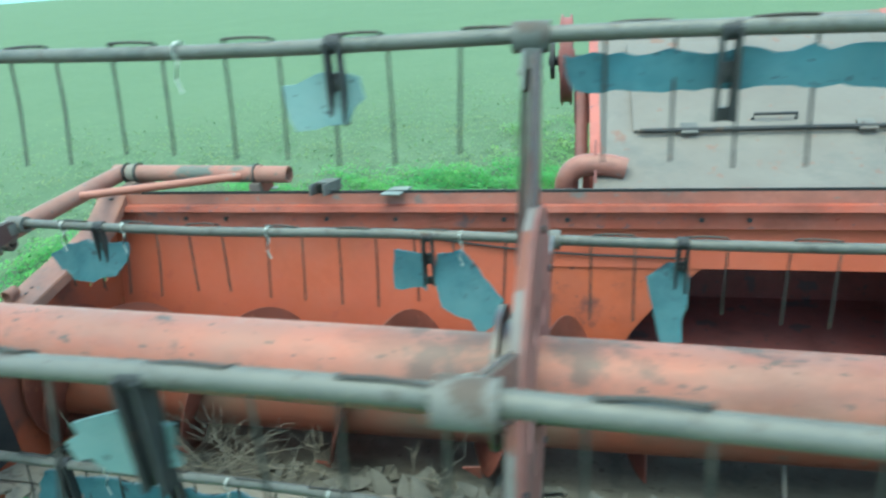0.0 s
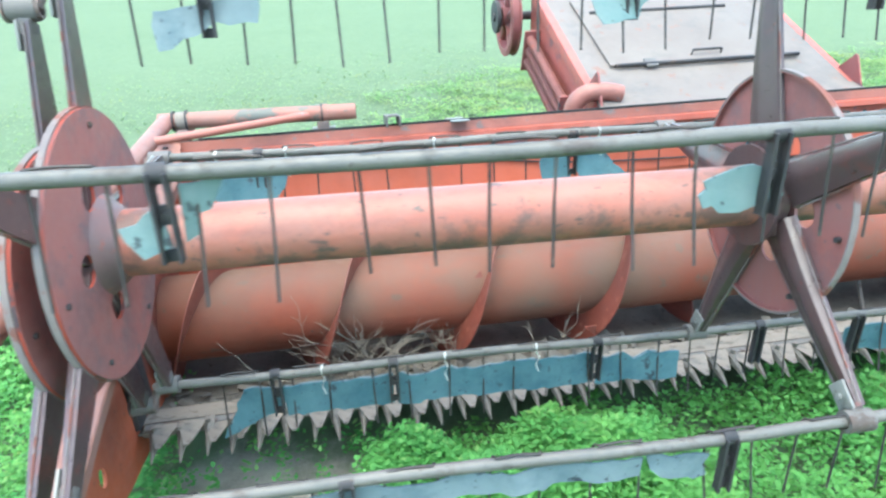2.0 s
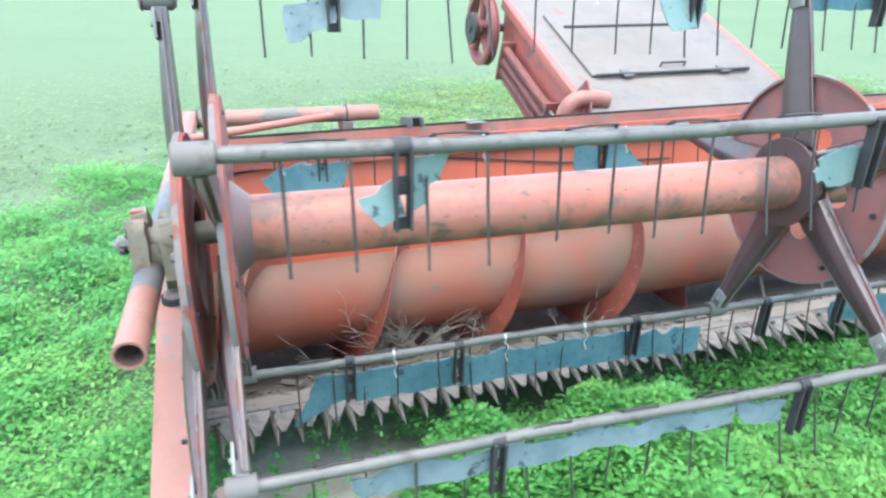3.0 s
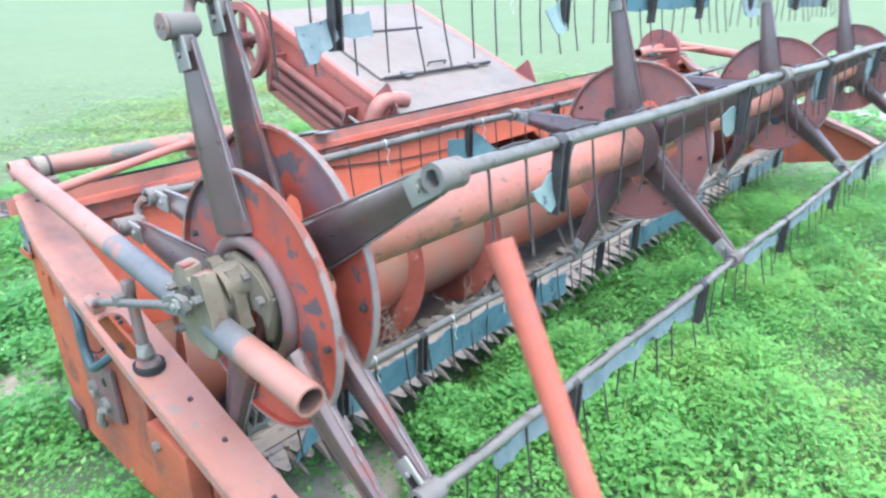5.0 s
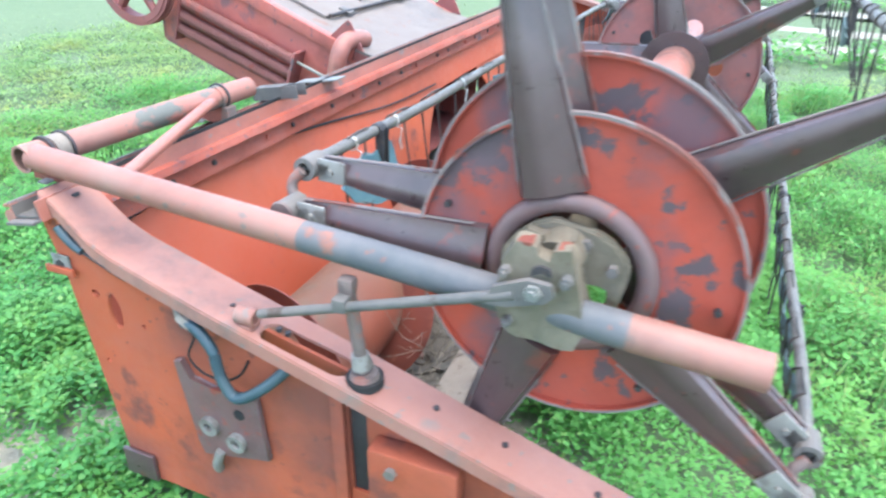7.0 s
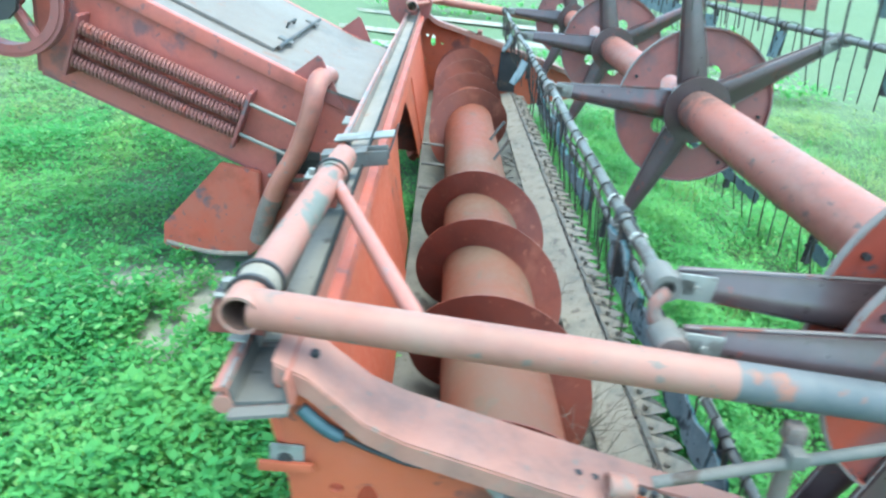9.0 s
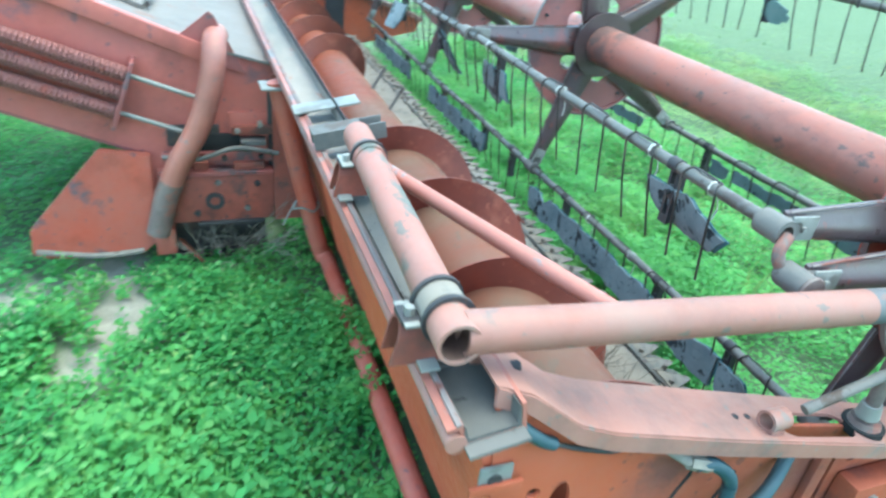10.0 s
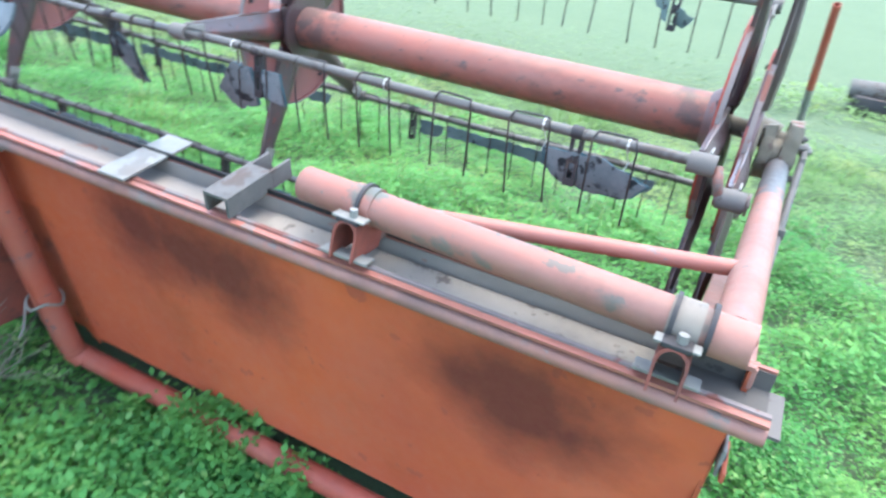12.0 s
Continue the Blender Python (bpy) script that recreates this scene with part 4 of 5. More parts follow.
PITCH = 0.0762
g0 = s0 = None
for i in range(63):
    x = X0 + 0.06 + i * PITCH
    mt = Matrix.Translation((x + 0.004 * math.sin(i * 7.7), -0.022 + 0.008 * math.sin(i * 4.3), 0.474)) @ pose(0, 0, 0, 7 + 5 * math.sin(i * 3.7), 7 * math.sin(i * 5.1), 5 * math.sin(i * 2.9))
    ms = Matrix.Translation((x + PITCH * 0.3, -0.015 + 0.006 * math.sin(i * 3.1), 0.476)) @ pose(0, 0, 0, 5 + 3 * math.sin(i * 2.3), 3 * math.sin(i * 1.9), 4 * math.sin(i * 5.7))
    if g0 is None:
        g0, s0 = part("guard", guard_mesh(), GUARD, None), part("knife_section", section_mesh(), KNIFE, None, smooth=0)
        g, s = g0, s0
    else:
        g, s = new("guard", g0.data), new("knife_section", s0.data)
    g.matrix_basis, s.matrix_basis = mt, ms
    under(g, cutter)
    under(s, cutter)

# ---- auger ----
auger = thing("auger", "worn orange and tan feed auger with spiral flights", "auger", (2.3, AY, AZ))
bm = bmesh.new()
rod(bm, (X0 + 0.03, AY, AZ), (X1 - 0.03, AY, AZ), AT, n=56)
wpart("auger_tube", bm, AUGER, auger, "tan auger tube with orange paint patches")


def flight(x0, x1, pitch, phase, hand, name="flight"):
    bm = bmesh.new()
    n = int(abs(x1 - x0) / pitch * 40)
    rows = []
    for i in range(n + 1):
        x = x0 + (x1 - x0) * i / n
        a = phase + hand * 2 * math.pi * (x - x0) / pitch
        wob = 0.006 * noise.noise(Vector((x * 6, 1, 2)))
        c, s = math.cos(a), math.sin(a)
        rows.append([bm.verts.new((x + dx, AY + r * c, AZ + r * s)) for r, dx in ((AT - 0.004, -0.002), (AR + wob, -0.002), (AR + wob, 0.002), (AT - 0.004, 0.002))])
    for a, b in zip(rows, rows[1:]):
        for i in range(4):
            bm.faces.new((a[i], a[(i + 1) % 4], b[(i + 1) % 4], b[i]))
    bm.faces.new(rows[0])
    bm.faces.new(rows[-1][::-1])
    return wpart(name, bm, FLIGHT, auger, "rusty red spiral flight with a worn edge")


FP = 0.49
flight(X0 + 0.04, 1.80, FP, math.pi + 2 * math.pi * (0.915 - X0 - 0.04) / FP, -1)
flight(X1 - 0.04, 2.79, FP, math.pi + 2 * math.pi * (0.915 - X0 - 0.04) / FP, 1)
for x, a, s in ((1.335, 200, 1.0), (0.40, 205, 0.8), (0.93, 140, 0.5), (0.86, 215, 0.7)):
    bm = bmesh.new()
    ca, sa = math.cos(radians(a)), math.sin(radians(a))
    c = Vector((x, AY + 0.245 * ca, AZ + 0.245 * sa))
    u, v = Vector((0.05 * s, -0.02 * ca, 0.03 * sa)), Vector((-0.01, 0.02 * s * sa - 0.05 * s * ca * 0, -0.05 * s * ca))
    vs = [bm.verts.new(c + p) for p in (Vector((0, 0, 0)), u * -1, v * -1 + u * -0.2)]
    bm.faces.new(vs)
    ex = bmesh.ops.extrude_face_region(bm, geom=bm.faces[:])
    bmesh.ops.translate(bm, vec=Vector((0, ca, sa)) * 0.004, verts=[g for g in ex["geom"] if isinstance(g, bmesh.types.BMVert)])
    wpart("torn_flap", bm, FLIGHT, auger, "bent torn corner of the flight", smooth=0)
for x in (X0 + 0.028, X1 - 0.034):
    bm = bmesh.new()
    ring(bm, (x, AY, AZ), (x + 0.006, AY, AZ), 0.03, AR - 0.015, 40)
    wpart("end_disc", bm, FLIGHT, auger)
for i in range(7):
    bm = bmesh.new()
    x = 1.95 + i * 0.11
    a = i * 2.1
    rod(bm, (x, AY + 0.1 * math.cos(a), AZ + 0.1 * math.sin(a)), (x, AY + 0.27 * math.cos(a), AZ + 0.27 * math.sin(a)), 0.008, n=8)
    wpart("feed_finger", bm, STEEL, auger)

# ---- feeder house ----
house = thing("feeder_house", "red feeder house with a pale top and side springs", "feeder house", (2.28, 1.6, GZ))
sl = 0.40


def top_z(y):
    return 1.095 + sl * (y - 1.2)


prof = [(1.0, 1.045), (1.2, 1.095), (2.25, top_z(2.25)), (2.29, 1.06), (1.47, 0.735), (1.42, 0.50), (1.02, 0.46)]
for x, o in ((NX0, 1), (NX1, -1)):
    bm = bmesh.new()
    prism(bm, prof, "x", x, x + 0.008 * o)
    wpart("side_wall", bm, NECK, house, "red sheet side wall with grey wear")
bm = bmesh.new()
pt = [(1.0, 1.045), (1.2, 1.095), (2.25, top_z(2.25))]
prism(bm, [(y, z + 0.001) for y, z in pt] + [(y, z + 0.011) for y, z in pt[::-1]], "x", NX0 - 0.012, NX1 + 0.012)
wpart("top_sheet", bm, LID, house, "pale pinkish-grey top sheet")
bm = bmesh.new()
pb = [(1.02, 0.46), (1.42, 0.50), (1.47, 0.735), (2.29, 1.06)]
prism(bm, pb + [(y + 0.004, z - 0.01) for y, z in pb[::-1]], "x", NX0, NX1)
wpart("bottom_sheet", bm, MAROON, house)
bm = bmesh.new()
prism(bm, [(2.25, top_z(2.25)), (2.29, 1.06), (2.305, 1.06), (2.265, top_z(2.25))], "x", NX0, NX1)
wpart("rear_frame", bm, MAROON, house)
bm = bmesh.new()
block(bm, (NX0 + 0.08, 1.04, GZ - 0.03), (NX1 - 0.08, 1.41, 0.458), 0.01)
wpart("hollow_shade", bm, DARK, house, "dark block added as shade in the hollow under the feeder house")
# corner angle irons along the top edges
for x in (NX0 - 0.004, NX1 + 0.004):
    bm = bmesh.new()
    block(bm, (x - 0.02, 0, -0.05), (x + 0.02, 1.16, 0.006), 0.003, Matrix.Translation((0, 1.18, top_z(1.18) + 0.006)) @ pose(0, 0, 0, math.degrees(math.atan(sl))))
    wpart("edge_angle", bm, NECK, house)
# hatch with handle, bars and hinges
tilt = Matrix.Translation((0, 1.42, top_z(1.42) + 0.012)) @ pose(0, 0, 0, math.degrees(math.atan(sl)))
bm = bmesh.new()
block(bm, (1.80, 0.0, 0.0), (2.78, 0.66, 0.016), 0.004, tilt)
hatch = wpart("hatch", bm, LID, house, "pale sheet hatch lid")
bm = bmesh.new()
sweep(bm, [tilt @ Vector(p) for p in ((2.23, 0.05, 0.014), (2.23, 0.05, 0.04), (2.38, 0.05, 0.04), (2.38, 0.05, 0.014))], 0.006, 8)
wpart("handle", bm, DARK, hatch)
for y, x0, x1 in ((-0.012, 1.82, 2.76), (0.50, 1.86, 2.62)):
    bm = bmesh.new()
    sweep(bm, [tilt @ Vector(p) for p in ((x0, y, 0.02), (x1, y, 0.02))], 0.009, 8)
    wpart("hinge_bar", bm, DARK, hatch)
for x in (2.0, 2.6):
    bm = bmesh.new()
    block(bm, (x - 0.03, -0.035, 0.014), (x + 0.03, 0.03, 0.024), 0.003, tilt)
    wpart("hinge", bm, STEEL, hatch)
# pointed fins at the front corners
for x in (NX0 - 0.01, NX1 + 0.002):
    bm = bmesh.new()
    prism(bm, [(1.10, 1.02), (1.34, 1.10), (1.33, 1.13), (1.212, 1.226), (1.196, 1.216)], "x", x, x + 0.008)
    wpart("fin", bm, MAROON, house, "pointed red corner fin")


def spring(a, b, r, turns, wire):
    m, ln = frame_of(a, b)
    pts = [m @ Vector((r * math.cos(i * 2 * math.pi / 10), r * math.sin(i * 2 * math.pi / 10), ln * i / (turns * 10))) for i in range(turns * 10 + 1)]
    return sweep(bmesh.new(), pts, wire, 5)


SX = NX0 - 0.055
dirn = Vector((0, math.cos(math.atan(0.37)), math.sin(math.atan(0.37))))
for i in range(3):
    a = Vector((SX, 1.475 + i * 0.024, 1.025 - i * 0.062))
    b = a + dirn * 0.66
    wpart("side_spring", spring(a, b, 0.021, 44, 0.0074), SPRING, house, "dark coil spring")
    bm = bmesh.new()
    rod(bm, a - dirn * 0.24, a + dirn * 0.03, 0.008, n=10)
    if i != 1:
        wpart("spring_rod", bm, GALV, house, "pale threaded spring rod")
    else:
        bm.free()
for s in (0.0, 0.66):
    bm = bmesh.new()
    c = Vector((SX, 1.475, 1.025)) + dirn * s
    m = Matrix.Translation(c) @ pose(0, 0, 0, math.degrees(math.atan(0.37)))
    block(bm, (-0.035, -0.008, -0.19), (0.06, 0.006, 0.05), 0.003, m)
    wpart("spring_bracket", bm, MAROON, house)
# drive pulley and shaft at the upper end
bm = bmesh.new()
PY, PZ = 2.30, 1.36
ring(bm, (1.50, PY, PZ), (1.56, PY, PZ), 0.175, 0.205, 44)
for s in (1.505, 1.548):
    ring(bm, (s, PY, PZ), (s + 0.008, PY, PZ), 0.205, 0.22, 44)
rod(bm, (1.49, PY, PZ), (1.57, PY, PZ), 0.055, n=24)
for i in range(5):
    a = 2 * math.pi * i / 5 + 0.4
    sweep(bm, [(1.53, PY + 0.04 * math.cos(a), PZ + 0.04 * math.sin(a)), (1.53, PY + 0.185 * math.cos(a), PZ + 0.185 * math.sin(a))], 0.022, 8)
wpart("pulley", bm, MAROON, house, "red spoked drive pulley with a greasy hub")
bm = bmesh.new()
rod(bm, (1.44, PY, PZ), (NX1 + 0.1, PY, PZ), 0.024, n=16)
rod(bm, (1.45, PY, PZ), (1.47, PY, PZ), 0.09, n=12)
wpart("pulley_shaft", bm, DARK, house)
# strut pipe and foot on the near side
bm = bmesh.new()
sweep(bm, curve([(NX0 + 0.10, 1.185, 1.125), (NX0 + 0.03, 1.190, 1.140), (NX0 - 0.055, 1.200, 1.135), (NX0 - 0.105, 1.207, 1.09), (NX0 - 0.115, 1.226, 1.00), (NX0 - 0.110, 1.270, 0.865), (NX0 - 0.10, 1.350, 0.718), (NX0 - 0.085, 1.406, 0.576), (NX0 - 0.075, 1.44, 0.45)], 6), 0.040, 18)
strut = wpart("strut_pipe", bm, PINK, house, "faded red bent strut pipe")
bm = bmesh.new()
sweep(bm, curve([(NX0 - 0.094, 1.376, 0.655), (NX0 - 0.085, 1.406, 0.576), (NX0 - 0.075, 1.441, 0.445)], 5), 0.0415, 18)
wpart("worn_length", bm, CLAMP, strut, "strut's lower length worn to grey-brown")
bm = bmesh.new()
block(bm, (NX0 - 0.075, 1.385, 0.345), (NX0 - 0.01, 1.455, 0.452), 0.008)
wpart("strut_shoe", bm, RED, strut)
for x in (NX0 - 0.05, NX1 + 0.02):
    bm = bmesh.new()
    prism(bm, [(1.44, 0.74), (1.60, 0.765), (1.855, 0.47), (1.865, 0.37), (1.80, 0.345), (1.50, 0.345), (1.44, 0.40)], "x", x, x + 0.03)
    bmesh.ops.bevel(bm, geom=bm.edges[:], offset=0.006, segments=2, affect="EDGES")
    wpart("support_foot", bm, RED, house, "red sheet support foot, rubbed dark")
bm = bmesh.new()
block(bm, (NX0 - 0.06, 1.02, 0.47), (NX0 - 0.002, 1.42, 0.66), 0.004)
wpart("side_box", bm, RUSTED, house, "red bolted side box with holes")
for i, (y, z) in enumerate(((1.08, 0.62), (1.22, 0.63), (1.36, 0.60), (1.12, 0.52), (1.30, 0.51))):
    bm = bmesh.new()
    rod(bm, (NX0 - 0.07, y, z), (NX0 - 0.05, y, z), 0.012, n=6)
    wpart("bolt", bm, STEEL if i % 2 else DARK, house, smooth=0)
bm = bmesh.new()
sweep(bm, curve([(NX0 - 0.07, 1.0, 0.74), (NX0 - 0.08, 1.15, 0.77), (NX0 - 0.075, 1.28, 0.73), (NX0 - 0.06, 1.40, 0.735)], 5), 0.009, 8)
wpart("latch_rod", bm, STEEL, house)

for y0, z0, y1, z1, w, mt in ((1.02, 0.695, 1.40, 0.735, 0.030, MAROON), (1.03, 0.79, 1.17, 0.88, 0.012, NECK), (1.20, 0.755, 1.38, 0.835, 0.010, DARK), (1.13, 0.735, 1.33, 0.80, 0.016, BLACK), (1.02, 0.655, 1.42, 0.672, 0.066, MAROON), (1.02, 0.80, 1.16, 0.832, 0.034, RUSTED), (1.05, 0.672, 1.16, 0.70, 0.052, RUSTED), (1.25, 0.672, 1.30, 0.705, 0.048, RUSTED), (1.04, 0.765, 1.13, 0.785, 0.055, STEEL), (1.00, 0.50, 1.03, 1.0, 0.012, DARK), (1.06, 0.455, 1.30, 0.472, 0.075, DARK)):
    bm = bmesh.new()
    block(bm, (NX0 - w, y0, z0), (NX0 - 0.002, y1, z1), 0.004)
    wpart("side_plate", bm, mt, house, "rusty layered side plate, the dark ones drawn as shaded gaps")
for y, z in ((1.06, 0.715), (1.19, 0.715), (1.33, 0.715), (1.06, 0.84), (1.14, 0.82), (1.30, 0.817)):
    bm = bmesh.new()
    rod(bm, (NX0 - 0.045, y, z), (NX0 - 0.01, y, z), 0.010, n=6)
    wpart("bolt", bm, GALV if z > 0.8 else DARK, house, smooth=0)
bm = bmesh.new()
ring(bm, (NX0 - 0.068, 1.235, 0.555), (NX0 - 0.058, 1.235, 0.555), 0.018, 0.034, 20)
wpart("boss_ring", bm, DARK, house)
bm = bmesh.new()
sweep(bm, curve([(NX0 - 0.05, 1.50, 0.36), (NX0 - 0.05, 1.66, 0.352), (NX0 - 0.05, 1.85, 0.385)], 5), 0.012, 8)
wpart("foot_rim", bm, LIP, house, "muddy lower rim of the foot")

# ---- reel support, end pipe and its fittings ----
support = thing("reel_support", "faded pink-red reel support pipes clamped on the beam", "support", (-0.16, 1.0, 1.2))
PE, PT, SE = Vector((-0.153, 0.997, 1.193)), Vector((0.581, 0.955, 1.190)), Vector((-0.190, -0.503, 1.115))
bm = bmesh.new()
rod(bm, PE.lerp(PT, 0.075), PT, 0.0305, n=26, hollow=0.005)
wpart("cross_pipe", bm, CROSS, support, "faded pink pipe with grey primer patches")
bm = bmesh.new()
rod(bm, PE, PE.lerp(PT, 0.075), 0.0308, n=26, hollow=0.005)
wpart("pipe_end", bm, DUSTY, support, "pipe end worn to pale bare metal")
bm = bmesh.new()
rod(bm, PE.lerp(PT, 0.004), PE.lerp(PT, 0.35), 0.0253, n=26, hollow=0.002)
wpart("pipe_bore", bm, BORE, support, "rusty dark inside of the pipe")
AS = Vector((-0.128, 0.985, 1.193))


def arm_length(f0, f1, mat, name, label):
    bm = rod(bmesh.new(), AS.lerp(SE, f0), AS.lerp(SE, f1), 0.0298, n=26, hollow=0.005)
    wpart(name, bm, mat, support, label)


arm_length(0, 0.47, PIPE, "reel_arm", "long faded pink pipe")
arm_length(0.47, 0.72, BARE, "bare_length", "bare blue-grey stretch of the pipe")
arm_length(0.72, 0.865, BARE, "bare_length", "bare blue-grey stretch of the pipe")
arm_length(0.865, 1.0, PIPE, "reel_arm", "faded pink pipe end, open")
bm = rod(bmesh.new(), AS.lerp(SE, 0.84), AS.lerp(SE, 0.998), 0.0246, n=26, hollow=0.002)
wpart("pipe_bore", bm, BORE, support, "rusty dark inside of the pipe")
bm = bmesh.new()
rod(bm, (0.40, 0.945, 1.190), (-0.135, 0.738, 1.184), 0.0145, n=14)
wpart("brace", bm, PINK, support)


def clamp(x):
    c = PE.lerp(PT, (x - PE.x) / (PT.x - PE.x))
    bm = bmesh.new()
    for d in (-0.004,) if x > 0 else (-0.036, 0.012):
        ring(bm, (c.x + d, c.y, c.z), (c.x + d + 0.007, c.y, c.z), 0.0305, 0.0385, 28)
    block(bm, (c.x - 0.02, c.y + 0.03, c.z - 0.012), (c.x + 0.02, c.y + 0.06, c.z - 0.004), 0.002)
    wpart("pipe_clamp", bm, DARK, support, "dark iron clamp rings")
    bm = bmesh.new()
    ring(bm, (c.x - 0.0215, c.y, c.z), (c.x + 0.0215, c.y, c.z), 0.0305, 0.0338, 28)
    wpart("clamp_band", bm, LIP if x < 0 else CROSS, support)
    # horn of the strap behind the pipe, open at the rear, and the saddle block before it
    bm = bmesh.new()
    arch = [(-0.0215, 0.0), (-0.0225, 0.044)] + [(-0.0215 * math.cos(i * math.pi / 8), 0.048 + 0.018 * math.sin(i * math.pi / 8)) for i in range(9)] + [(0.0225, 0.044), (0.0215, 0.0)]
    ins = [(p * 0.82, q * 0.94) for p, q in arch]
    z0 = 1.118
    prism(bm, [(c.x + p, z0 + q) for p, q in arch] + [(c.x + p, z0 + q) for p, q in ins[::-1]], "y", c.y - 0.012, c.y + 0.074)
    for v in bm.verts:
        if v.co.z > z0 + 0.02:
            v.co.y -= 0.22 * (v.co.z - z0)
    wpart("strap_horn", bm, RUSTED, support, "bent red strap end, open and dark inside")
    bm = bmesh.new()
    prism(bm, [(c.x + p, z0 + q) for p, q in ins], "y", c.y - 0.008, c.y - 0.002)
    wpart("horn_shade", bm, BORE, support)
    bm = bmesh.new()
    block(bm, (c.x - 0.021, 0.922, 1.126), (c.x + 0.021, c.y + 0.004, 1.166), 0.004)
    wpart("saddle_block", bm, CLAMP, support, "dark saddle block under the pipe")
    bm = bmesh.new()
    block(bm, (c.x - 0.030, c.y + 0.036, z0 + 0.066), (c.x + 0.030, c.y + 0.058, z0 + 0.070), 0.001)
    rod(bm, (c.x - 0.004, c.y + 0.046, z0 + 0.06), (c.x - 0.004, c.y + 0.046, z0 + 0.083), 0.0075, n=6)
    wpart("strap_bolt", bm, GALV, support, "pale nut and washer on the strap")
    bm = bmesh.new()
    block(bm, (c.x - 0.045, 1.0, 1.1185), (c.x + 0.045, 1.028, 1.1235), 0.002)
    wpart("foot_plate", bm, GALV, support)


clamp(-0.066)
clamp(0.453)

# bearing on the pipe, rod and screw jack
def lumpy(bm, amount, scale):
    """Rough cast surface: finer mesh, pushed in and out."""
    bmesh.ops.triangulate(bm, faces=bm.faces[:])
    for _ in range(2):
        bmesh.ops.subdivide_edges(bm, edges=[e for e in bm.edges if e.calc_length() > 0.012], cuts=1)
        bmesh.ops.triangulate(bm, faces=bm.faces[:])
    for v in bm.verts:
        v.co += amount * noise.noise_vector(v.co * scale)
    return bm


bm = bmesh.new()
cheek = [(-0.10, 1.115), (-0.092, 1.150), (-0.10, 1.20), (-0.118, 1.255), (-0.150, 1.250), (-0.155, 1.236), (-0.175, 1.232), (-0.182, 1.247), (-0.205, 1.252), (-0.213, 1.235), (-0.238, 1.115), (-0.225, 1.085), (-0.16, 1.080), (-0.115, 1.090)]
prism(bm, cheek, "x", -0.205, -0.168)
rod(bm, (-0.168, -0.155, 1.160), (-0.118, -0.158, 1.163), 0.050, n=18)
prism(bm, [(p * 0.9 - 0.016, q * 0.9 + 0.117) for p, q in cheek], "x", -0.145, -0.116)
bearing = wpart("bearing_block", lumpy(bm, 0.006, 30), GREASE, support, "lumpy greasy olive-brown bearing casting")
for y0, y1, z in ((-0.146, -0.123, 1.252), (-0.203, -0.185, 1.249)):
    bm = bmesh.new()
    block(bm, (-0.202, y0, z - 0.006), (-0.170, y1, z + 0.003), 0.003)
    wpart("painted_lug", bm, FLIGHT, bearing, "lug with its red paint left")
bm = bmesh.new()
prism(bm, [(-0.15, 1.205), (-0.152, 1.218), (-0.164, 1.224), (-0.178, 1.220), (-0.182, 1.208), (-0.166, 1.212)], "x", -0.2125, -0.20)
wpart("slot", bm, DARK, bearing, "dark slot between the lugs")
for x, y, z, r, mt in ((-0.234, -0.16, 1.188, 0.014, GALV), (-0.218, -0.11, 1.205, 0.009, STEEL), (-0.219, -0.205, 1.207, 0.010, STEEL), (-0.216, -0.118, 1.115, 0.009, STEEL)):
    bm = bmesh.new()
    rod(bm, (x - 0.004, y, z), (x + 0.022, y, z), r, n=6)
    rod(bm, (x - 0.010, y, z), (x, y, z), r * 0.5, n=8)
    wpart("hex_nut", bm, mt, bearing, smooth=0)
bm = bmesh.new()
rod(bm, (-0.226, -0.13, 1.175), (-0.200, 0.375, 0.990), 0.0095, n=12)
prism(bm, [(-0.192, 1.186), (-0.185, 1.204), (-0.150, 1.206), (-0.095, 1.182), (-0.085, 1.150), (-0.120, 1.152), (-0.180, 1.172)], "x", -0.231, -0.219)
block(bm, (-0.222, 0.172, 1.052), (-0.190, 0.200, 1.080), 0.006)
wpart("tie_rod", bm, STEEL, support, "grey steel adjusting rod")
bm = bmesh.new()
rod(bm, (-0.182, 0.160, 0.880), (-0.185, 0.185, 1.10), 0.013, n=14)
rod(bm, (-0.182, 0.160, 0.880), (-0.182, 0.160, 0.905), 0.034, 0.026, n=20)
block(bm, (-0.197, 0.170, 1.078), (-0.171, 0.200, 1.108), 0.006)
jack = wpart("screw_jack", bm, CLAMP, support, "rusty screw jack standing on the flange")
bm = bmesh.new()
ring(bm, (-0.182, 0.160, 0.876), (-0.182, 0.160, 0.894), 0.020, 0.037, 22)
wpart("rubber_foot", bm, BLACK, jack)
bm = bmesh.new()
rod(bm, (-0.1825, 0.164, 0.915), (-0.183, 0.168, 0.945), 0.021, 0.017, n=14)
wpart("pale_collar", bm, GALV, jack)

# ---- fittings on the beam ----
clip = thing("channel_clip", "grey channel clip lying across the beam", "bracket", (0.72, 0.92, 1.13))
bm = bmesh.new()
prism(bm, [(0.69, 0), (0.696, 0), (0.696, 0.034), (0.739, 0.034), (0.739, 0), (0.745, 0), (0.745, 0.04), (0.69, 0.04)], "y", -0.01, 0.108)
bmesh.ops.transform(bm, matrix=LEAN @ pose(0, 0, BH + 0.001), verts=bm.verts)
wpart("channel", bm, STEEL, clip)
for x in (0.69, 0.739):
    bm = bmesh.new()
    block(bm, (x, -0.065, BH + 0.001), (x + 0.006, -0.0105, BH + 0.04), 0.001, LEAN)
    wpart("jaw", bm, STEEL, clip)
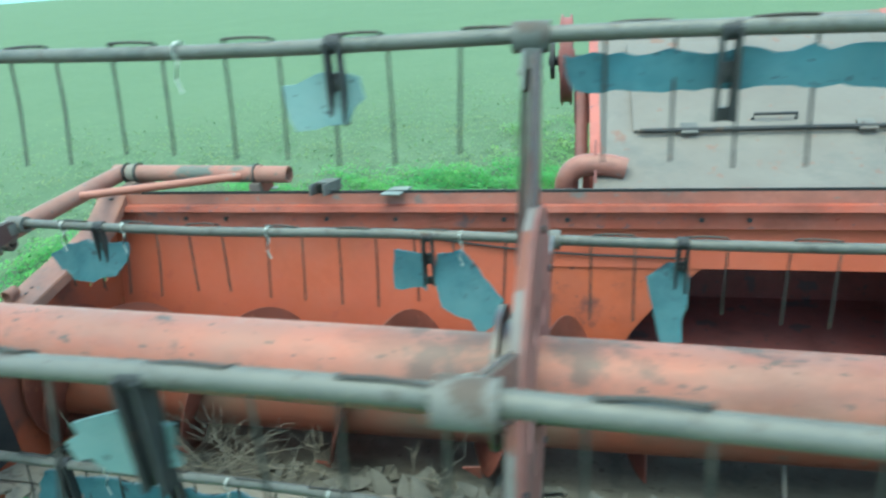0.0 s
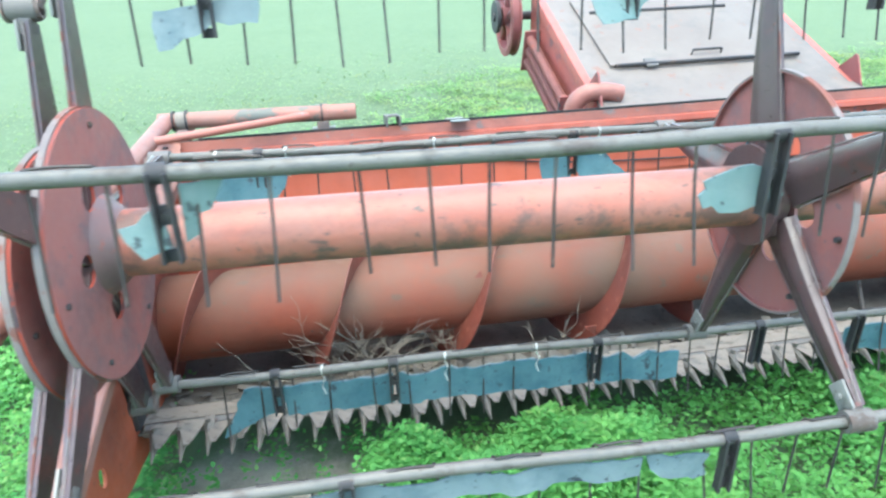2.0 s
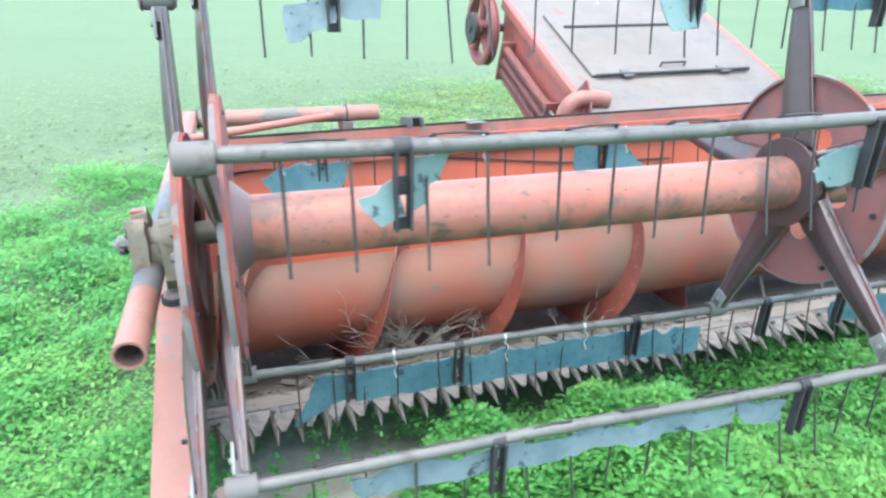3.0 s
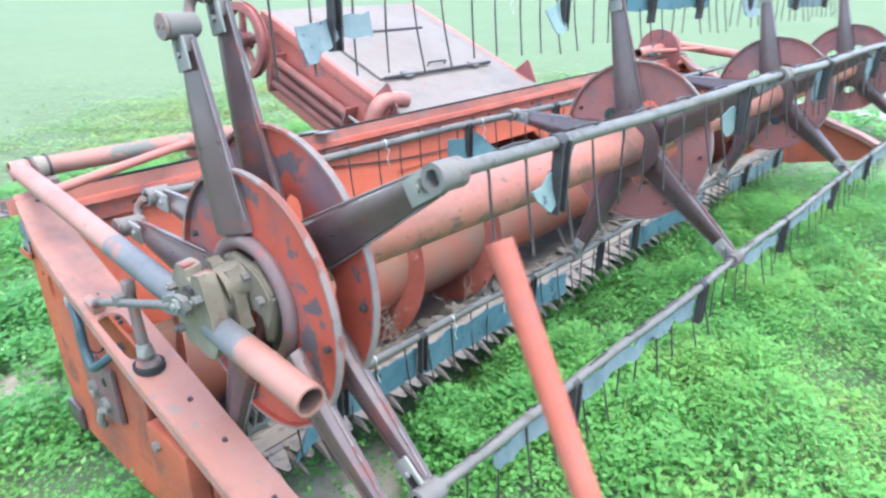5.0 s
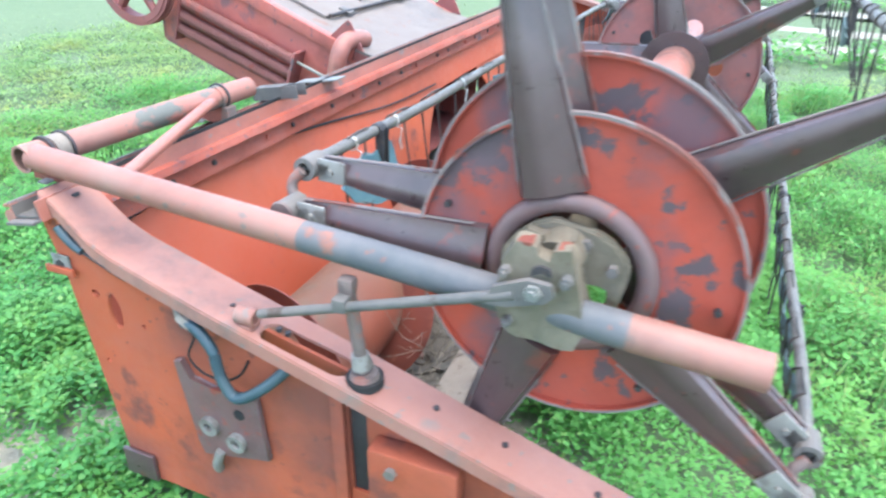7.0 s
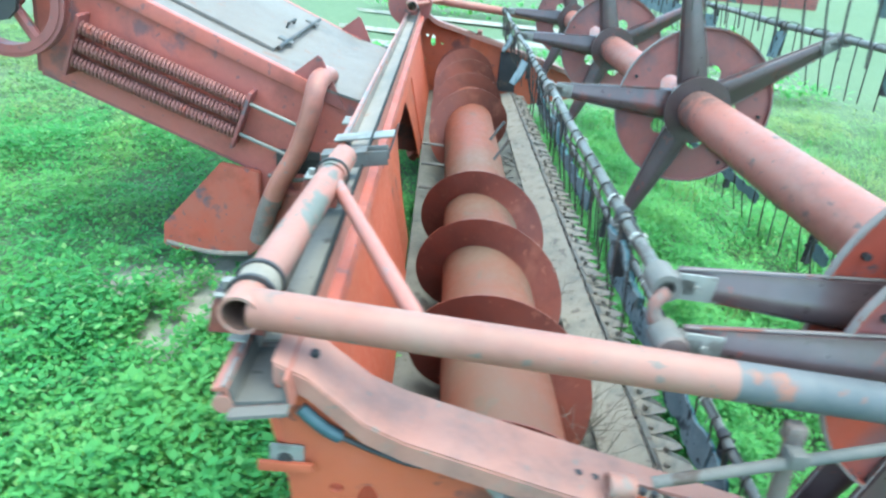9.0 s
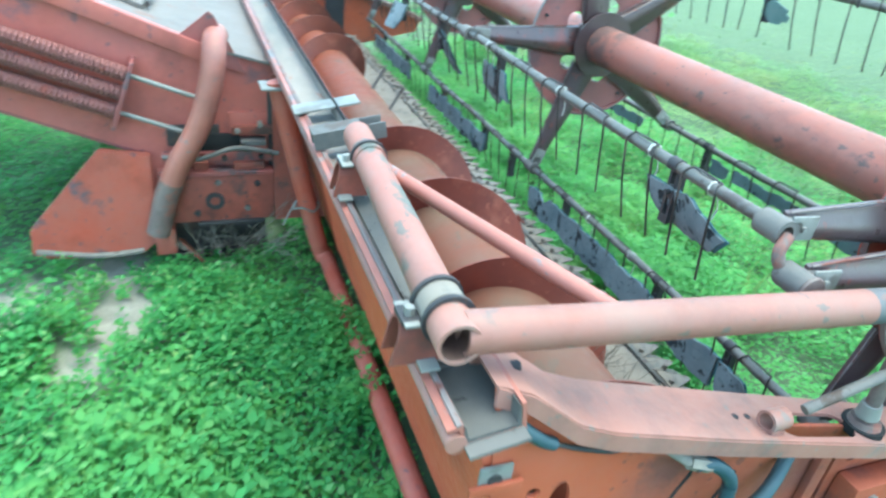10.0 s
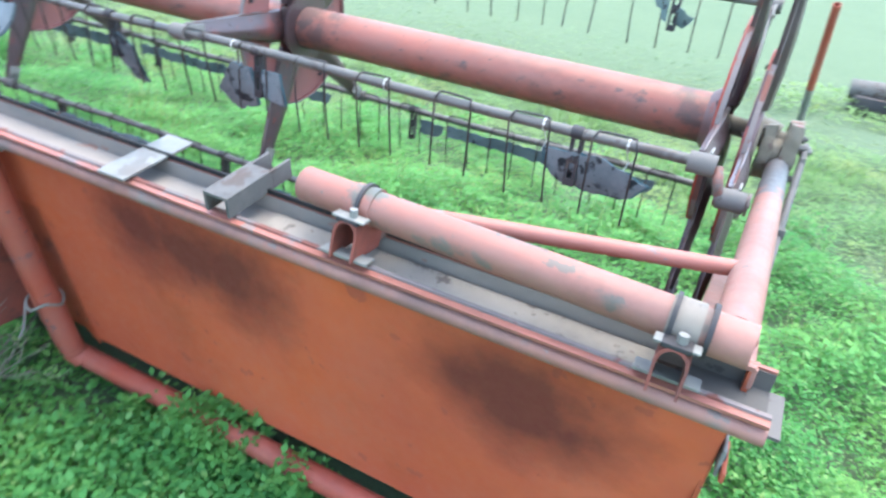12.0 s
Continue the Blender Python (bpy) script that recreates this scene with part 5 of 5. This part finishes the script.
tabp = thing("tab_plate", "pale flat plate lying across the beam", "plate", (0.98, 0.92, BZ1))
bm = bmesh.new()
block(bm, (0.94, -0.06, BH + 0.001), (1.01, 0.118, BH + 0.007), 0.002, LEAN)
wpart("plate", bm, GALV, tabp)

far = thing("reel_support", "faded red reel support pipes on the far end of the beam", "support", (4.75, 1.0, 1.2))
XR = 3 * SP
bm = bmesh.new()
rod(bm, (XR - 0.60, 0.966, 1.196), (XR + 0.175, 1.0, 1.2), 0.037, n=20, hollow=0.005)
wpart("cross_pipe", bm, PINK, far)
bm = bmesh.new()
rod(bm, (XR + 0.13, 0.985, 1.20), (XR + 0.18, -0.50, 1.097), 0.033, n=20, hollow=0.005)
wpart("reel_arm", bm, PINK, far)
bm = bmesh.new()
rod(bm, (XR - 0.40, 0.95, 1.196), (XR + 0.12, 0.755, 1.195), 0.015, n=12)
wpart("brace", bm, PINK, far)
drive = thing("drive_pulley", "red drive pulley with hoses at the far end of the beam", "pulley", (4.45, 1.0, 1.16))
bm = bmesh.new()
ring(bm, (4.42, 1.0, 1.17), (4.47, 1.0, 1.17), 0.03, 0.17, 36)
wpart("wheel", bm, MAROON, drive)
for k in range(3):
    bm = bmesh.new()
    sweep(bm, curve([(4.1 + 0.06 * k, 0.93, 1.17), (4.25, 0.97, 1.235 - 0.02 * k), (4.42, 1.0, 1.20), (4.6, 1.02, 1.215 + 0.01 * k)], 6), 0.011, 8)
    wpart("hose", bm, HOSE if k else DARK, drive)

# ---- things on the side sheet ----
hose = thing("hose", "blue rubber hose hanging in a loop on the end sheet", "hose", (X0 - 0.06, 0.5, 0.9))
bm = bmesh.new()
sweep(bm, curve([(X0 - 0.030, 0.572, 0.916), (X0 - 0.036, 0.540, 0.914), (X0 - 0.044, 0.498, 0.876), (X0 - 0.046, 0.486, 0.812), (X0 - 0.048, 0.452, 0.768), (X0 - 0.042, 0.388, 0.806), (X0 - 0.012, 0.325, 0.868)], 8), 0.0125, 12)
wpart("tube", bm, HOSE, hose)
bm = bmesh.new()
rod(bm, (X0 - 0.006, 0.612, 0.936), (X0 - 0.028, 0.584, 0.923), 0.010, n=10)
rod(bm, (X0 - 0.026, 0.586, 0.924), (X0 - 0.034, 0.548, 0.914), 0.0145, n=6)
wpart("fitting", bm, LIP, hose, "pale grey hose fitting")
wire = thing("wire", "thin black wire looped beside the hose", "wire", (X0 - 0.02, 0.56, 0.86))
bm = bmesh.new()
sweep(bm, curve([(X0 - 0.030, 0.575, 0.905), (X0 - 0.020, 0.565, 0.876), (X0 - 0.022, 0.589, 0.819), (X0 - 0.024, 0.555, 0.785), (X0 - 0.022, 0.500, 0.780), (X0 - 0.012, 0.466, 0.797), (X0 - 0.008, 0.440, 0.840)], 6), 0.0028, 6)
wpart("strand", bm, BLACK, wire)
rag = thing("blue_hose", "dark blue hose end tucked under the flange", "hose", (X0 - 0.02, 0.86, 1.04))
bm = bmesh.new()
sweep(bm, curve([(X0 - 0.010, 0.905, 1.062), (X0 - 0.013, 0.885, 1.044), (X0 - 0.014, 0.865, 1.028), (X0 - 0.013, 0.845, 1.016)], 6), 0.0105, 10)
wpart("tube", bm, HOSE, rag)
bm = bmesh.new()
sweep(bm, curve([(X0 - 0.013, 0.848, 1.017), (X0 - 0.012, 0.790, 0.990), (X0 - 0.014, 0.730, 0.972), (X0 - 0.008, 0.686, 0.974)], 5), 0.004, 6)
wpart("cable", bm, DARK, rag)
tank = thing("valve_plate", "dark rusty valve plate bolted on the end sheet", "plate", (X0 - 0.02, 0.47, 0.68))
bm = bmesh.new()
prism(bm, [(0.640, 0.790), (0.618, 0.800), (0.600, 0.750), (0.545, 0.738), (0.424, 0.747), (0.411, 0.573), (0.600, 0.525), (0.612, 0.56), (0.632, 0.74)], "x", X0 - 0.022, X0 - 0.006)
bmesh.ops.bevel(bm, geom=bm.edges[:], offset=0.003, segments=1, affect="EDGES")
wpart("plate", bm, BOSS, tank)
for y, z in ((0.562, 0.633), (0.491, 0.608)):
    bm = bmesh.new()
    ring(bm, (X0 - 0.036, y, z), (X0 - 0.02, y, z), 0.012, 0.024, 18)
    wpart("ring_nut", bm, GALV, tank, "pale ring nut")
bm = bmesh.new()
rod(bm, (X0 - 0.0235, 0.477, 0.690), (X0 - 0.0205, 0.477, 0.690), 0.014, n=14)
wpart("oval_hole", bm, BLACK, tank)
bm = bmesh.new()
sweep(bm, [(X0 - 0.026, 0.545, 0.560), (X0 - 0.030, 0.560, 0.520), (X0 - 0.020, 0.566, 0.490)], 0.012, 8)
wpart("pale_lug", bm, GALV, tank)

rodthing = thing("divider_rod", "bright orange-red divider rod standing at the header end", "rod", (-0.2, -1.3, 0.45))
P0, P1, P2 = Vector((-0.215, -0.89, 1.525)), Vector((-0.244, -1.076, 1.214)), Vector((-0.32, -1.56, 0.40))
bm = bmesh.new()
rod(bm, P1, P0, 0.0145, n=16, hollow=0.003)
wpart("upper_bar", bm, RED, rodthing, "orange-red upper length")
bm = bmesh.new()
rod(bm, P2, P1, 0.014, n=16)
wpart("lower_bar", bm, GALV, rodthing, "bare pale lower length")

# ---- strings knotted on the bats ----
STRING = surface("pale_string", (0.75, 0.73, 0.68), None, (0.6, 0.56, 0.5), rough=0.9)
for k, x in ((1, 0.34), (1, 0.78), (1, 1.30), (1, 0.14), (2, 0.40), (2, 0.75), (2, 1.02), (0, 0.9)):
    at = ASKEW @ Vector((x, *bat_at(k)))
    x, y, z = at
    st = thing("string", "pale string knotted round a reel bat", "string", (x, y, z), "strings on the bats")
    bm = bmesh.new()
    pts = [(x + 0.003 * math.sin(i), y + 0.0155 * math.cos(i * 0.8), z + 0.0155 * math.sin(i * 0.8)) for i in range(14)]
    sweep(bm, pts + [(x + 0.006, y - 0.02, z - 0.02), (x - 0.004, y - 0.018, z - 0.045), (x + 0.004, y - 0.02, z - 0.07)], 0.0022, 5)
    wpart("loop", bm, STRING, st)

# ---- chaff and scraps on the trough floor ----
chaff = bmesh.new()
cr = random.Random(9)
for i in range(420):
    x, y = cr.uniform(X0 + 0.05, 3.2), cr.uniform(0.13, 0.36)
    z = 0.482 - (y - 0.075) * 0.30 + 0.010
    ln = cr.uniform(0.008, 0.05) if i % 9 else cr.uniform(0.05, 0.09)
    block(chaff, (-ln / 2, -ln * 0.2, -0.002), (ln / 2, ln * 0.2, 0.003), 0, Matrix.Translation((x, y, z)) @ pose(0, 0, 0, cr.uniform(-25, 5), cr.uniform(-15, 15), cr.uniform(0, 180)))
for i in range(16):
    x, y, ln = cr.uniform(0.92, 1.42), cr.uniform(0.20, 0.34), cr.uniform(0.04, 0.085)
    z = 0.482 - (y - 0.075) * 0.30 + 0.018
    mt = Matrix.Translation((x, y, z)) @ pose(0, 0, 0, cr.uniform(-30, 10), cr.uniform(-20, 20), cr.uniform(0, 180))
    vs = [chaff.verts.new(mt @ Vector(p)) for p in ((-ln, 0, 0.006), (-ln * 0.3, -ln * 0.4, -0.003), (ln * 0.5, -ln * 0.3, 0.004), (ln, 0, 0.012), (ln * 0.3, ln * 0.35, 0.0), (-ln * 0.5, ln * 0.3, -0.004))]
    chaff.faces.new(vs)
tagged(part("chaff", chaff, TROUGH, None, smooth=0), "pale chaff and scraps strewn on the trough floor", "chaff", kind="stuff")

# ---- dry stalks in the trough ----
rnd = random.Random(4)


def twig(bm, p, d, ln, r, depth):
    """A dry stalk that forks on its way up."""
    q = p + d * ln * 0.5
    e = q + (d + Vector((rnd.uniform(-0.3, 0.3), rnd.uniform(-0.3, 0.3), rnd.uniform(-0.2, 0.2)))).normalized() * ln * 0.5
    sweep(bm, [p, q, e], r, 4)
    if depth:
        for s in (q, e, p.lerp(q, 0.7)):
            f = (d + Vector((rnd.uniform(-0.9, 0.9), rnd.uniform(-0.6, 0.6), rnd.uniform(-0.4, 0.6)))).normalized()
            twig(bm, s, f, ln * rnd.uniform(0.35, 0.6), r * 0.75, depth - 1)


def stalks(name, cx, cy, cz, sx, sy, n, label, reach=(0.08, 0.20)):
    bm = bmesh.new()
    for i in range(n):
        p = Vector((cx + rnd.uniform(-sx, sx), cy + rnd.uniform(-sy, sy), cz + rnd.uniform(0, 0.02)))
        a = rnd.uniform(0, 6.28)
        d = Vector((math.cos(a), 0.5 * math.sin(a), rnd.uniform(0.05, 0.9))).normalized()
        twig(bm, p, d, rnd.uniform(*reach), 0.0012, 2)
    tagged(part(name, bm, STRAW, None, smooth=0), label, "stalks", kind="stuff")


stalks("dry_stalks", 0.47, 0.29, 0.44, 0.13, 0.07, 32, "tangle of dry branching stalks lying in the trough", (0.12, 0.27))
stalks("dry_stalks", 0.77, 0.28, 0.43, 0.09, 0.05, 12, "loose dry stalks lying in the trough", (0.08, 0.19))
stalks("dry_stalks", 1.20, 0.27, 0.43, 0.10, 0.05, 6, "a few dry stalks on the trough floor", (0.08, 0.16))
stalks("dry_stalks", 1.60, 1.16, 0.34, 0.10, 0.16, 34, "tangle of dry grey stalks under the feeder house")

# ---- meadow plants ----
def leaf_material(name, stops, patch, amount):
    m = bpy.data.materials.new(name)
    m.use_nodes = True
    nt = m.node_tree
    geo = nt.nodes.new("ShaderNodeNewGeometry")
    lc = ramp(nt, geo.outputs["Random Per Island"], stops)
    pn = tex(nt, 0.9, 4, 0.6)
    lc = mix(nt, ramp(nt, pn, [(0.40, (0, 0, 0)), (0.62, (amount,) * 3)]), lc, patch)
    wide = tex(nt, 1.7, 5, 0.65, None, 31.0)
    dry = (patch[0] * 1.75, patch[1] * 1.12, patch[2] * 1.0)
    lc = mix(nt, ramp(nt, wide, [(0.50, (0, 0, 0)), (0.68, (0.5, 0.5, 0.5))]), lc, dry)
    deep = (patch[0] * 0.45, patch[1] * 0.62, patch[2] * 0.62)
    lc = mix(nt, ramp(nt, wide, [(0.30, (0.6, 0.6, 0.6)), (0.44, (0, 0, 0))]), lc, deep)
    b = nt.nodes["Principled BSDF"]
    nt.links.new(lc, b.inputs["Base Color"])
    b.inputs["Roughness"].default_value = 0.6
    b.inputs["Specular IOR Level"].default_value = 0.25
    tr = nt.nodes.new("ShaderNodeBsdfTranslucent")
    nt.links.new(lc, tr.inputs["Color"])
    ms = nt.nodes.new("ShaderNodeMixShader")
    ms.inputs[0].default_value = 0.42
    nt.links.new(b.outputs[0], ms.inputs[1])
    nt.links.new(tr.outputs[0], ms.inputs[2])
    nt.links.new(ms.outputs[0], nt.nodes["Material Output"].inputs["Surface"])
    return m


LUSH = leaf_material("lush_leaf", [(0.0, (0.046, 0.190, 0.046)), (0.5, (0.078, 0.275, 0.068)), (0.88, (0.125, 0.335, 0.090)), (1.0, (0.24, 0.40, 0.14))], (0.135, 0.340, 0.085), 0.7)
FIELD = leaf_material("field_grass", [(0.0, (0.125, 0.185, 0.086)), (0.5, (0.140, 0.205, 0.096)), (1.0, (0.160, 0.225, 0.108))], (0.145, 0.205, 0.093), 0.7)
DEEP_LEAF = leaf_material("deep_green_leaf", [(0.0, (0.042, 0.170, 0.050)), (0.5, (0.072, 0.250, 0.070)), (0.9, (0.118, 0.335, 0.098)), (1.0, (0.30, 0.43, 0.18))], (0.088, 0.285, 0.078), 0.6)
MEADOW = leaf_material("meadow_leaf", [(0.0, (0.115, 0.240, 0.075)), (0.5, (0.155, 0.290, 0.10)), (1.0, (0.22, 0.345, 0.135))], (0.215, 0.315, 0.11), 0.8)


def weeds(name, x0, x1, y0, y1, count, size, height, seed, label, keep=None, leaf=None, blade=False):
    """A patch of small leaves on short stems, each leaf two folded triangles pairs."""
    g = np.random.default_rng(seed)
    px, py = g.uniform(x0, x1, count), g.uniform(y0, y1, count)
    clump = np.sin(px * 5.1 + 1.3 * np.sin(py * 3.7)) * np.sin(py * 4.3 + 1.1 * np.sin(px * 2.9))
    # rounded patch with a wandering, thinning edge
    u, v = (px - (x0 + x1) / 2) / ((x1 - x0) / 2), (py - (y0 + y1) / 2) / ((y1 - y0) / 2)
    r = (np.abs(u) ** 3 + np.abs(v) ** 3) ** (1 / 3)
    r = r + 0.13 * np.sin(px * 2.3 + 1.9 * np.sin(py * 1.7)) * np.sin(py * 2.9 + 1.4 * np.sin(px * 1.1)) + 0.06 * np.sin(px * 7.1 + py * 5.3)
    ok = g.uniform(0, 1, count) < (0.72 + 0.38 * clump) * np.clip((1.0 - r) / 0.3 + 0.03, 0, 1)
    if keep:
        ok &= keep(px, py)
    px, py, clump = px[ok], py[ok], clump[ok]
    n = len(px)
    hz = height * (0.2 + 0.8 * g.uniform(0, 1, n) ** 0.7) * (0.72 + 0.28 * clump) + 0.03 * np.sin(px * 17) * np.sin(py * 19) * height / 0.2
    az, el = g.uniform(0, 2 * np.pi, n), g.uniform(-0.1, 0.7, n)
    ln = size * g.uniform(0.5, 1.35, n)
    w = ln * g.uniform(0.45, 0.8, n)
    if blade:
        el, w, hz = g.uniform(0.75, 1.45, n), ln * 0.055, hz * 0.2
    d = np.stack([np.cos(az) * np.cos(el), np.sin(az) * np.cos(el), np.sin(el)], 1)
    s = np.stack([-np.sin(az), np.cos(az), np.zeros(n)], 1)
    base = np.stack([px, py, GZ + hz], 1)
    tip = base + d * ln[:, None]
    a = base + d * (ln * 0.45)[:, None] + s * (w * 0.5)[:, None]
    c = base + d * (ln * 0.45)[:, None] - s * (w * 0.5)[:, None]
    v = np.stack([base, a, tip, c], 1).reshape(-1, 3)
    i = np.arange(n) * 4
    me = bpy.data.meshes.new(name)
    me.vertices.add(n * 4)
    me.vertices.foreach_set("co", v.ravel())
    f = np.stack([i, i + 1, i + 2, i, i + 2, i + 3], 1).ravel()
    me.loops.add(n * 6)
    me.loops.foreach_set("vertex_index", f.astype(np.int32))
    me.polygons.add(n * 2)
    me.polygons.foreach_set("loop_start", (np.arange(n * 2) * 3).astype(np.int32))
    me.update(calc_edges=True)
    me.validate()
    me.materials.append(leaf)
    tagged(new(name, me), label, "weeds", kind="stuff")


def open_ground(px, py):
    """Not inside the machine, and thin on the bare soil beside it."""
    inside = (px > -0.1) & (px < 4.7) & (py > 0.12) & (py < 0.80)
    inside |= (px > 1.70) & (px < 2.88) & (py > 0.95) & (py < 1.45)
    bare = np.zeros(len(px), bool)
    for x, y, r in SOIL_SPOTS:
        bare |= np.hypot(px - x, py - y) < r * (0.75 + 0.25 * np.sin(px * 23 + 2 * np.sin(py * 31)))
    return ~inside & ~(bare & (np.sin(px * 57) + np.sin(py * 61) < 1.3))


weeds("weeds", -2.1, 5.7, -2.1, 1.0, 380000, 0.020, 0.20, 1, "low lush green weeds before the cutter bar", open_ground, LUSH)
weeds("weeds", 0.0, 5.0, -0.85, 0.15, 85000, 0.019, 0.25, 11, "taller green weeds growing up to the guards", open_ground, LUSH)
weeds("weeds", -2.8, 7.5, -5.0, -0.8, 260000, 0.022, 0.15, 12, "yellow-green low weeds in the open meadow", open_ground, MEADOW)
weeds("weeds", -2.0, 4.6, 0.2, 4.2, 310000, 0.024, 0.15, 2, "low lush green weeds behind the header", open_ground, LUSH)
weeds("weeds", 0.42, 1.42, -0.36, 0.02, 34000, 0.019, 0.32, 17, "tall bright weeds standing against the guards", None, LUSH)
weeds("weeds", -0.9, 1.8, 0.70, 2.2, 70000, 0.023, 0.18, 13, "fine dark green weeds close behind the panel", open_ground, DEEP_LEAF)
weeds("weeds", -0.1, 1.5, 0.79, 0.98, 11000, 0.023, 0.25, 14, "weeds growing up over the lower pipe", lambda px, py: np.sin(px * 9) + np.sin(px * 23) > -0.15, LUSH)


def tufts(px, py):
    """Uneven clumps among the low plants."""
    return open_ground(px, py) & (np.sin(px * 3.1 + 2 * np.sin(py * 2.3)) + np.sin(py * 4.7 + 1.6 * np.sin(px * 3.9)) + 0.6 * np.sin(px * 13 + py * 11) > 0.75)


weeds("broad_weeds", -1.2, 1.7, 0.85, 3.2, 26000, 0.034, 0.22, 21, "broader leaved green weeds in clumps behind the header", tufts, DEEP_LEAF)
weeds("broad_weeds", -1.9, 5.5, -2.6, -0.1, 42000, 0.034, 0.24, 22, "broader leaved green weeds in clumps before the cutter bar", tufts, LUSH)
weeds("grass_blades", -2.4, 6.0, -4.2, 0.0, 26000, 0.17, 0.12, 23, "thin upright grass blades among the weeds", tufts, MEADOW, True)
weeds("grass_blades", -1.4, 2.2, 0.95, 3.6, 6000, 0.12, 0.12, 24, "thin upright grass blades behind the header", tufts, LUSH, True)


def thinning(x, y):
    """Round the lush weeds, thinner with the distance."""
    d = np.hypot(x - 1.5, y)
    core = ((x - 2) / 3.2) ** 2 + (y / 2.6) ** 2 < 1
    return ~core & ((np.sin(x * 97.1) * np.sin(y * 89.3) + 1) * 0.5 > (d - 3.0) / 7)


weeds("meadow_grass", -9, 12, -11, 11, 420000, 0.034, 0.05, 3, "short pale meadow grass round the machine", thinning, FIELD)


weeds("weeds", 0.8, 8.5, 2.2, 7.0, 130000, 0.032, 0.07, 15, "low green weeds beside the feeder house", lambda px, py: (px > 3.3) | (py > 3.1), MEADOW)
weeds("weeds", -2.0, 0.2, -0.6, 1.6, 50000, 0.020, 0.14, 16, "low green weeds beside the end sheet", open_ground, LUSH)

scrap = thing("sheet_scrap", "rusty orange sheet scrap lying in the weeds", "scrap", (1.70, 1.30, GZ))
bm = bmesh.new()
prism(bm, [(-0.06, -0.02), (0.05, -0.028), (0.065, 0.012), (-0.01, 0.026), (-0.055, 0.018)], "z", 0.0, 0.003)
for v in bm.verts:
    v.co.z += 0.02 * math.sin(v.co.x * 30) + 0.025
bmesh.ops.transform(bm, matrix=pose(1.62, 1.34, GZ + 0.07, 30, -30, 75) @ Matrix.Scale(1.25, 4), verts=bm.verts)
wpart("sheet", bm, PANEL, scrap)

# ---- beyond the machine ----
def track(xc, width, seed):
    bm = bmesh.new()
    rows = []
    for i in range(27):
        y = -4.2 + i * 0.25
        c = xc + 0.25 * math.sin(y * 0.21 + seed) + 0.06 * (y + 1)
        w = width * max(0.05, min(1.0, (2.4 - y) / 1.5, (y + 4.3) / 1.5)) * (0.5 + 0.35 * noise.noise(Vector((seed, y * 0.6, 0))))
        rows.append([bm.verts.new((c + s * w, y, GZ + 0.055 + (0.012 if s == 0 else -0.03))) for s in (-1, -0.4, 0, 0.4, 1)])
    for a, b in zip(rows, rows[1:]):
        for k in range(4):
            bm.faces.new((a[k], a[k + 1], b[k + 1], b[k]))
    tagged(part("dirt_track", bm, SOIL, None), "pale dry wheel track worn into the meadow", "track", kind="structure")


track(7.9, 0.5, 1)
track(9.55, 0.6, 4)
track(11.3, 0.45, 8)

scrap = thing("scrap_part", "dark grey rusty machine part lying in tall weeds", "scrap", (-1.25, -6.7, GZ))
bm = bmesh.new()
block(bm, (-1.65, -6.95, GZ), (-1.05, -6.55, GZ + 0.22), 0.04, None)
wpart("casing", bm, DARK, scrap)
bm = bmesh.new()
rod(bm, (-1.7, -6.72, GZ + 0.30), (-1.0, -6.78, GZ + 0.25), 0.11, n=20)
wpart("drum", bm, STEEL, scrap)

wallthing = thing("boundary_wall", "far low brown boundary wall with a grey post", "wall", (26.6, -6, GZ))
bm = bmesh.new()
block(bm, (26.5, -14, GZ - 0.05), (26.8, 0.4, GZ + 1.3), 0.02)
wpart("wall", bm, MAROON, wallthing)
bm = bmesh.new()
block(bm, (26.4, 0.5, GZ - 0.05), (26.7, 0.8, GZ + 1.9), 0.02)
wpart("post", bm, STEEL, wallthing)
weeds("tall_weeds", -2.6, 0.2, -7.6, -5.6, 5000, 0.05, 0.22, 5, "taller weeds round the scrap", None, MEADOW)
weeds("tall_weeds", 11.6, 13.2, -5, 2.5, 5000, 0.10, 0.38, 6, "taller dark weeds beside the track", None, LUSH)
weeds("tall_weeds", 6.6, 7.5, -5, 2.5, 4000, 0.09, 0.28, 7, "taller dark weeds beside the track", None, LUSH)


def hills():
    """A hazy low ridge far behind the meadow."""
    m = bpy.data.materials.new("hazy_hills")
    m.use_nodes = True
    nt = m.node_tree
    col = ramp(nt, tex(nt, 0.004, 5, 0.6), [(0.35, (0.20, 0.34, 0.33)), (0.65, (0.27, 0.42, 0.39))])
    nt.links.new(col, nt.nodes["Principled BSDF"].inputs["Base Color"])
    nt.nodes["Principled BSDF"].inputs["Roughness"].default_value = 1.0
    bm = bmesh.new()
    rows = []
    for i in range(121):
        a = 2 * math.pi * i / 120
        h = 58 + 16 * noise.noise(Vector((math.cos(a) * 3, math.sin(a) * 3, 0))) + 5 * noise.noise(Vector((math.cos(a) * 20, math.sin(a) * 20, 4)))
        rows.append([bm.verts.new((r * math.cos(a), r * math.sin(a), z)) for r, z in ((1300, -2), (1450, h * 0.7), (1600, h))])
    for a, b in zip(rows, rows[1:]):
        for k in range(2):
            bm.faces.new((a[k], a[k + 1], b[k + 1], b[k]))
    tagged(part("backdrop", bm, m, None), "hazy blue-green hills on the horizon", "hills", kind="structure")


hills()
